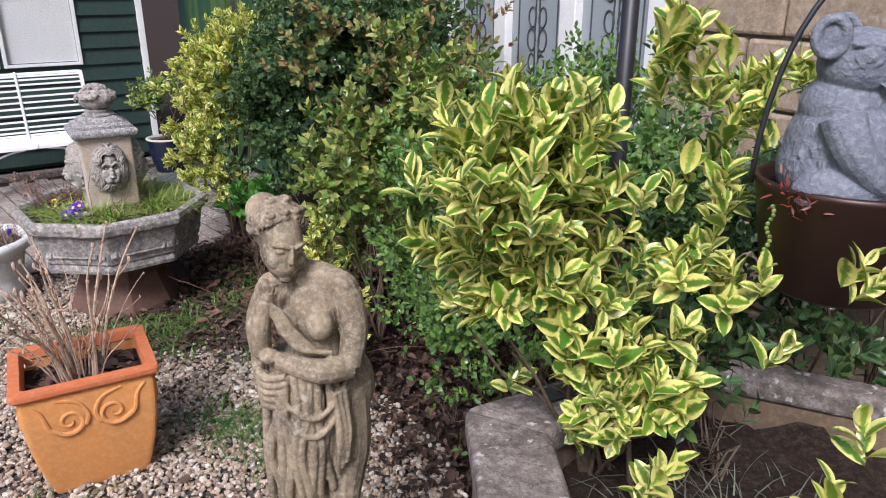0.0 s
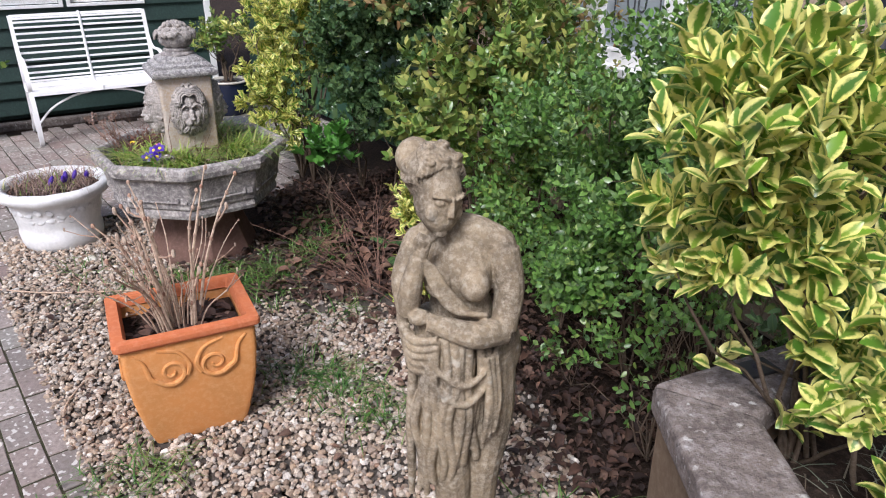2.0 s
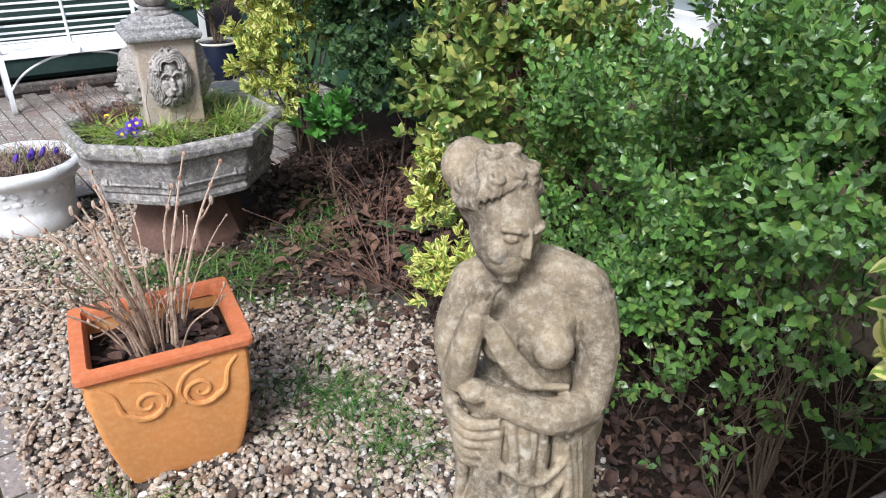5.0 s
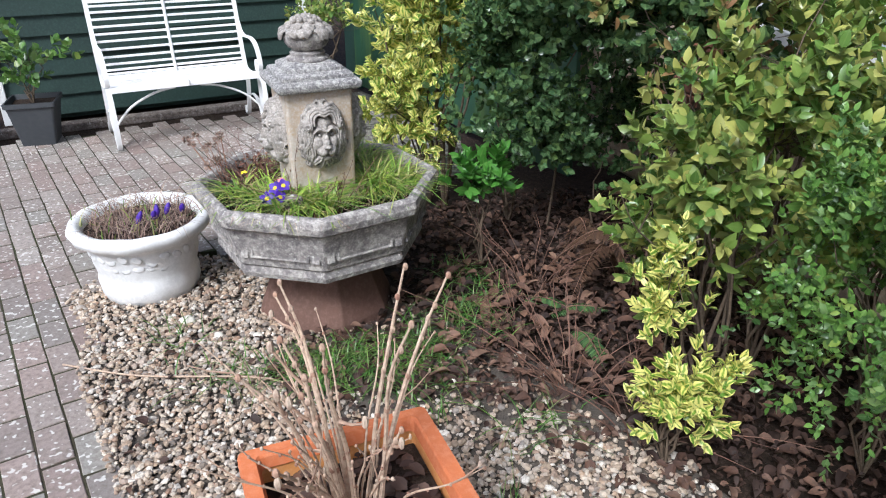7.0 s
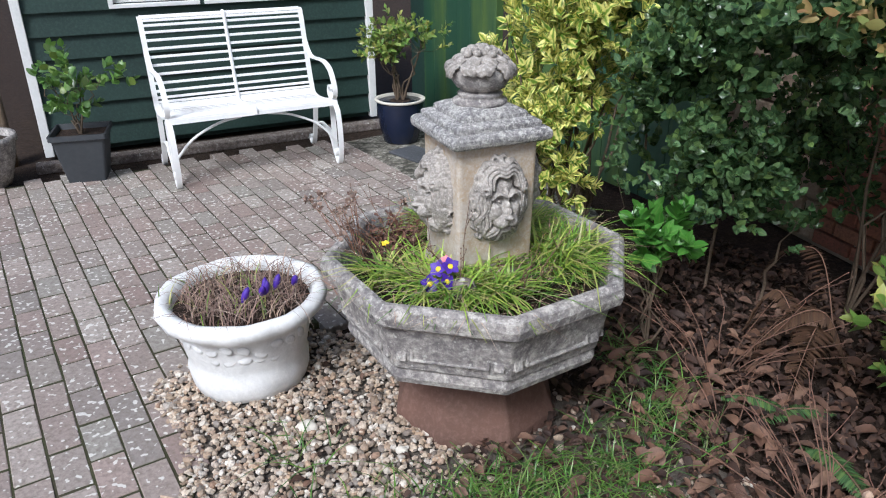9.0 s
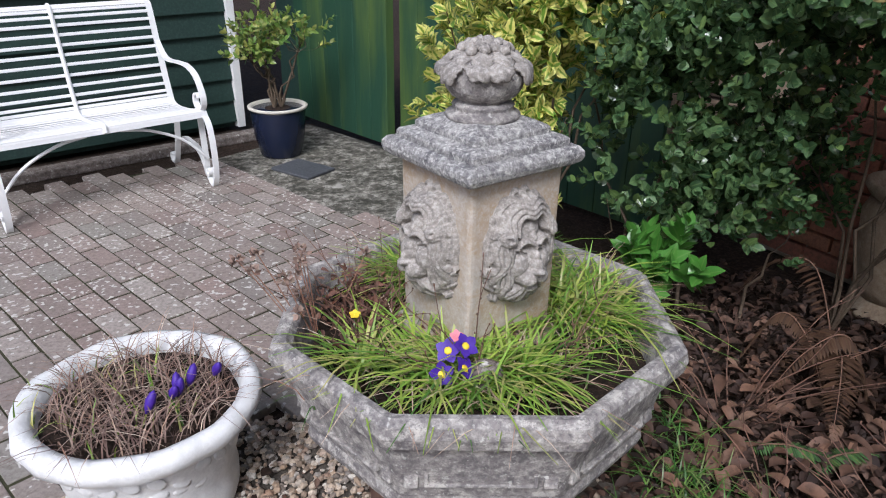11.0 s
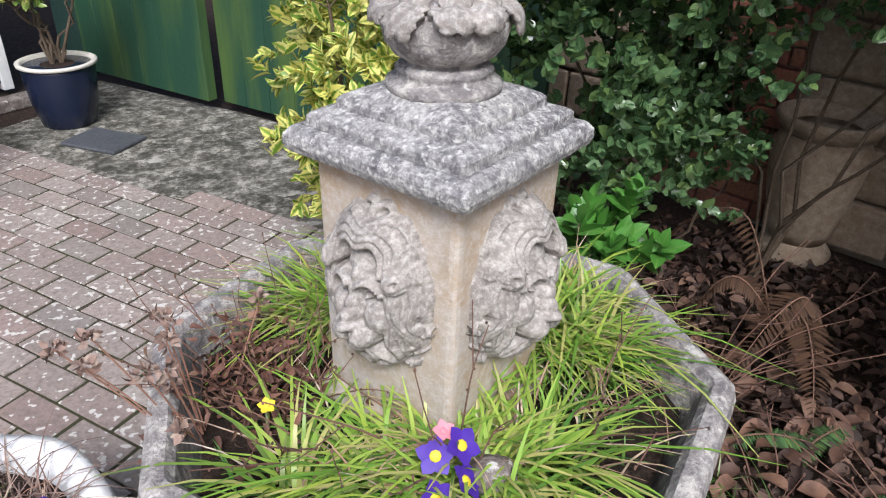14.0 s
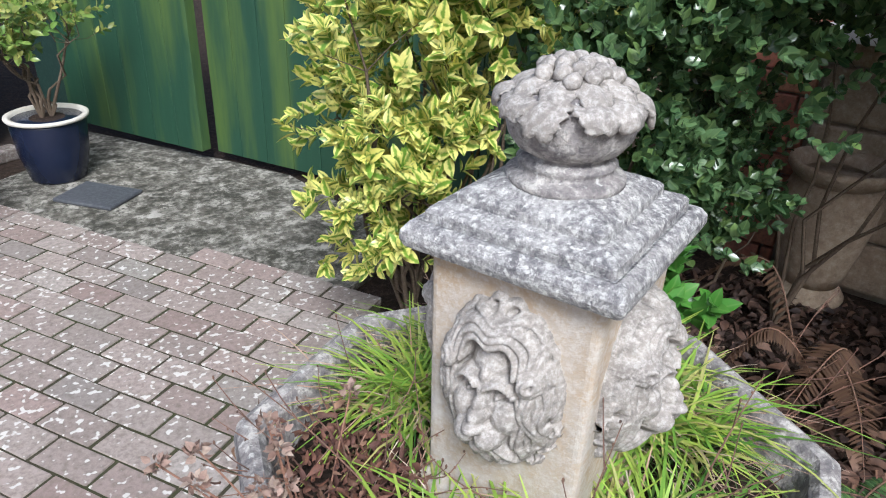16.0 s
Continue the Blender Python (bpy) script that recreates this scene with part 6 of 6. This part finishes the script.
def frond(rng, at, length, turn, lift, material):
    """A fern frond: a curved rib with paired tapering leaflets."""
    ob = thing("fern_frond", pose(*at, 0, 0, turn), "brown bracken frond lying among the dead leaves" if material is M_FERN else "green fern frond low in the shady bed", "fern", "fern fronds in the bed")
    rib = smooth_path([(0, 0, 0), (0, length * 0.35, lift), (0, length * 0.7, lift * 0.9), (0, length, lift * 0.3)], 6)
    bm = bmesh.new()
    tube(bm, rib, [0.003 - 0.00012 * j for j in range(len(rib))], 5)
    part("rib", bm, M_REDTWIG, ob)
    P, D, S = [], [], []
    for k in range(2, 44):
        s = k / 44
        i = s * (len(rib) - 1)
        p = rib[int(i)].lerp(rib[min(int(i) + 1, len(rib) - 1)], i - int(i))
        for sd in (-1, 1):
            P.append(p)
            D.append((sd, 0.45, -0.15 + 0.1 * rng.normal()))
            S.append(length * 0.17 * math.sin(math.pi * min(0.97, s * 0.85 + 0.15)) ** 0.8)
    V, F, UV = scatter(leaf_shape(2, 0.1, 0.1, 0.2), np.array(P), frames_of(np.array(D), np.tile([0.0, 0.0, 1.0], (len(P), 1))), np.array(S))
    tagged(mesh_np("leafage", V, F, material, UV, ob), kind="stuff")


for x, y, ln, tn, lf, mt in ((-0.5, 4.0, 0.42, 150, 0.2, M_FERN), (-0.42, 3.9, 0.4, 100, 0.25, M_FERN), (-0.72, 4.15, 0.32, 200, 0.24, M_FERN), (-0.4, 4.1, 0.4, 30, 0.3, M_FERN), (-0.9, 3.72, 0.26, 240, 0.04, M_LEAF_DARK), (-0.8, 3.6, 0.26, 280, 0.04, M_LEAF_DARK), (-0.7, 3.5, 0.3, 200, 0.05, M_LEAF_DARK)):
    frond(rng, (x, y, 0.0), ln, tn, lf, mt)
for x, y, h, nn in ((-0.72, 3.15, 0.3, 26), (-0.85, 3.9, 0.35, 16), (-0.5, 2.95, 0.25, 14), (-0.9, 3.5, 0.18, 12)):
    tw = thing("dead_twigs", pose(x, y, -0.01), "clump of dead reddish brown twigs on the bed", "twigs")
    bare_stems(tw, nn, 0.09, h, rng, M_REDTWIG, 1.3, 0.0026, "twig")
for p in ([(-2.52, 3.02, 0.012), (-2.2, 2.98, 0.02), (-1.75, 3.02, 0.02), (-1.55, 2.9, 0.012)], [(-0.95, 1.72, 0.012), (-0.8, 1.6, 0.018), (-0.62, 1.5, 0.012)], [(-1.6, 2.0, 0.012), (-1.68, 2.15, 0.02), (-1.7, 2.35, 0.012)], [(-1.45, 1.7, 0.012), (-1.38, 1.62, 0.02), (-1.32, 1.6, 0.012)]):
    bm = bmesh.new()
    tube(bm, smooth_path(p, 5), 0.0035, 6)
    tagged(put("fallen_stick", bm, M_TWIG), "thin pale dry stick lying on the ground", "stick")

# leaf litter, its material darkened for the shade under the shrubs
LITTER = [(-1.8, 3.05), (-1.55, 2.8), (-0.95, 2.9), (-0.6, 2.5), (-0.25, 2.0), (-0.12, 1.5), (0.0, 1.2), (0.5, 1.6), (0.6, 2.4), (0.35, 3.4), (0.0, 4.5), (-0.7, 5.0), (-1.4, 4.7), (-1.7, 4.25), (-1.45, 3.95)]
rng = np.random.default_rng(90)
Q = rng.random((19000, 2)) * [2.5, 4.0] + [-1.8, 1.1]
Q = Q[inside(LITTER, Q[:, 0], Q[:, 1])]
open_d = np.clip((0.05 - Q[:, 0] - 0.55 * (Q[:, 1] - 2.2)) / 0.5 + 0.1, 0, 1) * (Q[:, 1] < 3.0)
Q = Q[rng.random(len(Q)) < 1 - 0.82 * open_d]
extra = np.column_stack([rng.random(500) * 2.4 - 2.4, rng.random(500) * 2.2 + 1.5])
extra = extra[inside(GRAVEL, extra[:, 0], extra[:, 1])][:170]
Q = np.concatenate([Q, extra])
n = len(Q)
P = np.column_stack([Q, 0.004 + 0.03 * rng.random(n)])
N = unit(rng, n) * 0.55 + [0, 0, 1]
D = np.cross(N, unit(rng, n))
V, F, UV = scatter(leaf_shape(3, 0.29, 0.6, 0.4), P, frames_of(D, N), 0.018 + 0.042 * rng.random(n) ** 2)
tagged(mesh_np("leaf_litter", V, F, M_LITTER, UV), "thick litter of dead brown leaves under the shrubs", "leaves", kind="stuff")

n = 420
P = np.column_stack([0.3 + 0.85 * rng.random(n), 0.2 + 0.75 * rng.random(n), 0.785 + 0.012 * rng.random(n)])
N = unit(rng, n) * 0.5 + [0, 0, 1]
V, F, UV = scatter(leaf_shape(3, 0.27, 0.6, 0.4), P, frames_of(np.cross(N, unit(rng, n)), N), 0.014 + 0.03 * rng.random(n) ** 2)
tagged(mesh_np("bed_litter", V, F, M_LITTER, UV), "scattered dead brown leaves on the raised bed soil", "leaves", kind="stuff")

n = 150
Q = np.column_stack([rng.random(n) * 0.9 - 1.3, rng.random(n) * 1.0 + 3.1])
Q = Q[inside(LITTER, Q[:, 0], Q[:, 1])]
n = len(Q)
N = unit(rng, n) * 0.35 + [0, 0, 1]
V, F, UV = scatter(leaf_shape(5, 0.24, 0.7, 0.5), np.column_stack([Q, 0.03 + 0.012 * rng.random(n)]), frames_of(np.cross(N, unit(rng, n)), N), 0.055 + 0.04 * rng.random(n))
m_big = varied("large_dead_leaves", [(0.12, 0.06, 0.037), (0.21, 0.115, 0.072), (0.08, 0.04, 0.026), (0.27, 0.165, 0.11)], 0.7, scale=30.0, dirt=(0.05, 0.026, 0.018))
tagged(mesh_np("fallen_leaves", V, F, m_big, UV), "large curled brown fallen leaves on the bed", "leaves", kind="stuff")

# gravel
rng = np.random.default_rng(91)
ico = bmesh.new()
bmesh.ops.create_icosphere(ico, subdivisions=1, radius=1)
ico.verts.ensure_lookup_table()
IV = np.array([v.co[:] for v in ico.verts])
IF = np.array([[v.index for v in f.verts] for f in ico.faces])
ico.free()
Q = rng.random((95000, 2)) * [3.4, 4.6] + [-2.8, -0.5]
Q = Q[inside(GRAVEL, Q[:, 0], Q[:, 1])]
hedge_d = np.minimum(1, np.maximum(0, (0.05 - Q[:, 0] - 0.55 * (Q[:, 1] - 2.2)) / 0.5 + 0.35))
near = np.where(Q[:, 1] > 1.2, 1.0, 0.25)
Q = Q[rng.random(len(Q)) < (0.08 + 0.92 * hedge_d ** 1.5) * near * np.clip(np.clip((-1.66 - Q[:, 0]) / 0.3 + 0.5, 0.12, 1.0) + np.clip((3.0 - Q[:, 1]) / 0.25, 0, 1), 0, 1)]
n = len(Q)
P = np.column_stack([Q, -0.002 + 0.014 * rng.random(n)])
size = 0.005 + 0.0085 * rng.random(n) ** 2
S3 = size[:, None] * (0.7 + 0.6 * rng.random((n, 3))) * [1.25, 1.0, 0.75]
V, F, _ = scatter((IV, IF, None), P, frames_of(unit(rng, n) * [1, 1, 0.35], unit(rng, n) * 0.4 + [0, 0, 1]), S3)
tagged(mesh_np("gravel", V, F, M_STONES, None, None, False), "loose mixed brown and white garden gravel", "gravel", kind="stuff")
for x, y, s in ((-2.21, 3.36, 0.035), (-2.05, 3.28, 0.022), (-1.9, 3.3, 0.02)):
    bm = bmesh.new()
    blob(bm, (0, 0, 0), (s, s * 0.75, s * 0.6), 12)
    for v in bm.verts:
        v.co *= 1 + 0.3 * noise.noise(v.co * 30 + Vector((x, y, 0)))
    tagged(put("stone", bm, M_PEBBLE_WHITE, smooth=True), "pale rough cobble lying on the gravel", "stone").matrix_world = pose(x, y, s * 0.3)
bm = bmesh.new()
box(bm, (-0.15, -0.11, 0), (0.15, 0.11, 0.018), 0.006)
tagged(put("slab", bm, M_SLATE), "dark slate slab lying on the concrete", "slab").matrix_world = pose(-2.36, 6.22, -0.003, 0, 0, -40)

# ---- brick pavers, laid in running bond ----
rng = np.random.default_rng(95)
ANG, PL, PW = radians(-49), 0.2, 0.1
U, W = np.array([math.cos(ANG), math.sin(ANG)]), np.array([-math.sin(ANG), math.cos(ANG)])
pavement = sheet("pavement", PATIO, -0.001, M_JOINT, "patio of worn brick pavers spotted with pale lichen", 0.03)


def paver_mesh(k):
    bm = bmesh.new()
    r = random.Random(k)
    box(bm, (-0.0943, -0.0465, -0.03), (0.0943, 0.0465, 0.0), 0)
    bmesh.ops.bevel(bm, geom=[e for e in bm.edges if e.verts[0].co.z > -0.01 or e.verts[1].co.z > -0.01], offset=0.0025, segments=1, profile=0.5, affect="EDGES")
    for v in bm.verts:
        v.co += Vector((r.uniform(-1, 1), r.uniform(-1, 1), r.uniform(-0.6, 0.6))) * 0.0016
    me = bpy.data.meshes.new("paver")
    bmesh.ops.recalc_face_normals(bm, faces=bm.faces)
    bm.to_mesh(me)
    bm.free()
    me.materials.append(M_PAVER)
    return me


kinds = [paver_mesh(k) for k in range(8)]
spots = []
for row in range(-70, 60):
    for col in range(-40, 40):
        c = U * ((col + 0.5 * (row % 2)) * PL) + W * (row * PW + 0.0885)
        if inside(PATIO, c[0] + np.array([0, 0.06, -0.06, 0, 0]), c[1] + np.array([0, 0, 0, 0.06, -0.06])).sum() >= (3 if c[1] < 3.2 else 1) and c[1] > -0.58:
            spots.append((c, row))
spots.sort(key=lambda s: np.hypot(s[0][0] + 2.5, s[0][1] - 4.3))
far = []
for k, (c, row) in enumerate(spots):
    m = pose(c[0], c[1], 0.003 + rng.normal() * 0.0008, rng.normal() * 0.35, rng.normal() * 0.35, math.degrees(ANG) + rng.normal() * 0.5)
    if k < 300:
        ob = new("paver", kinds[k % 8])
        ob.matrix_world = m
        ob.parent = pavement
    else:
        far.append((m, kinds[k % 8]))
V, F, o = [], [], 0
for m, me in far:
    V += [(m @ v.co)[:] for v in me.vertices]
    F += [[i + o for i in p.vertices] for p in me.polygons]
    o += len(me.vertices)
me = bpy.data.meshes.new("pavers")
me.from_pydata(V, [], F)
me.materials.append(M_PAVER_FAR)
ob = new("pavers", me)
ob.parent = pavement
tagged(ob, kind="stuff")
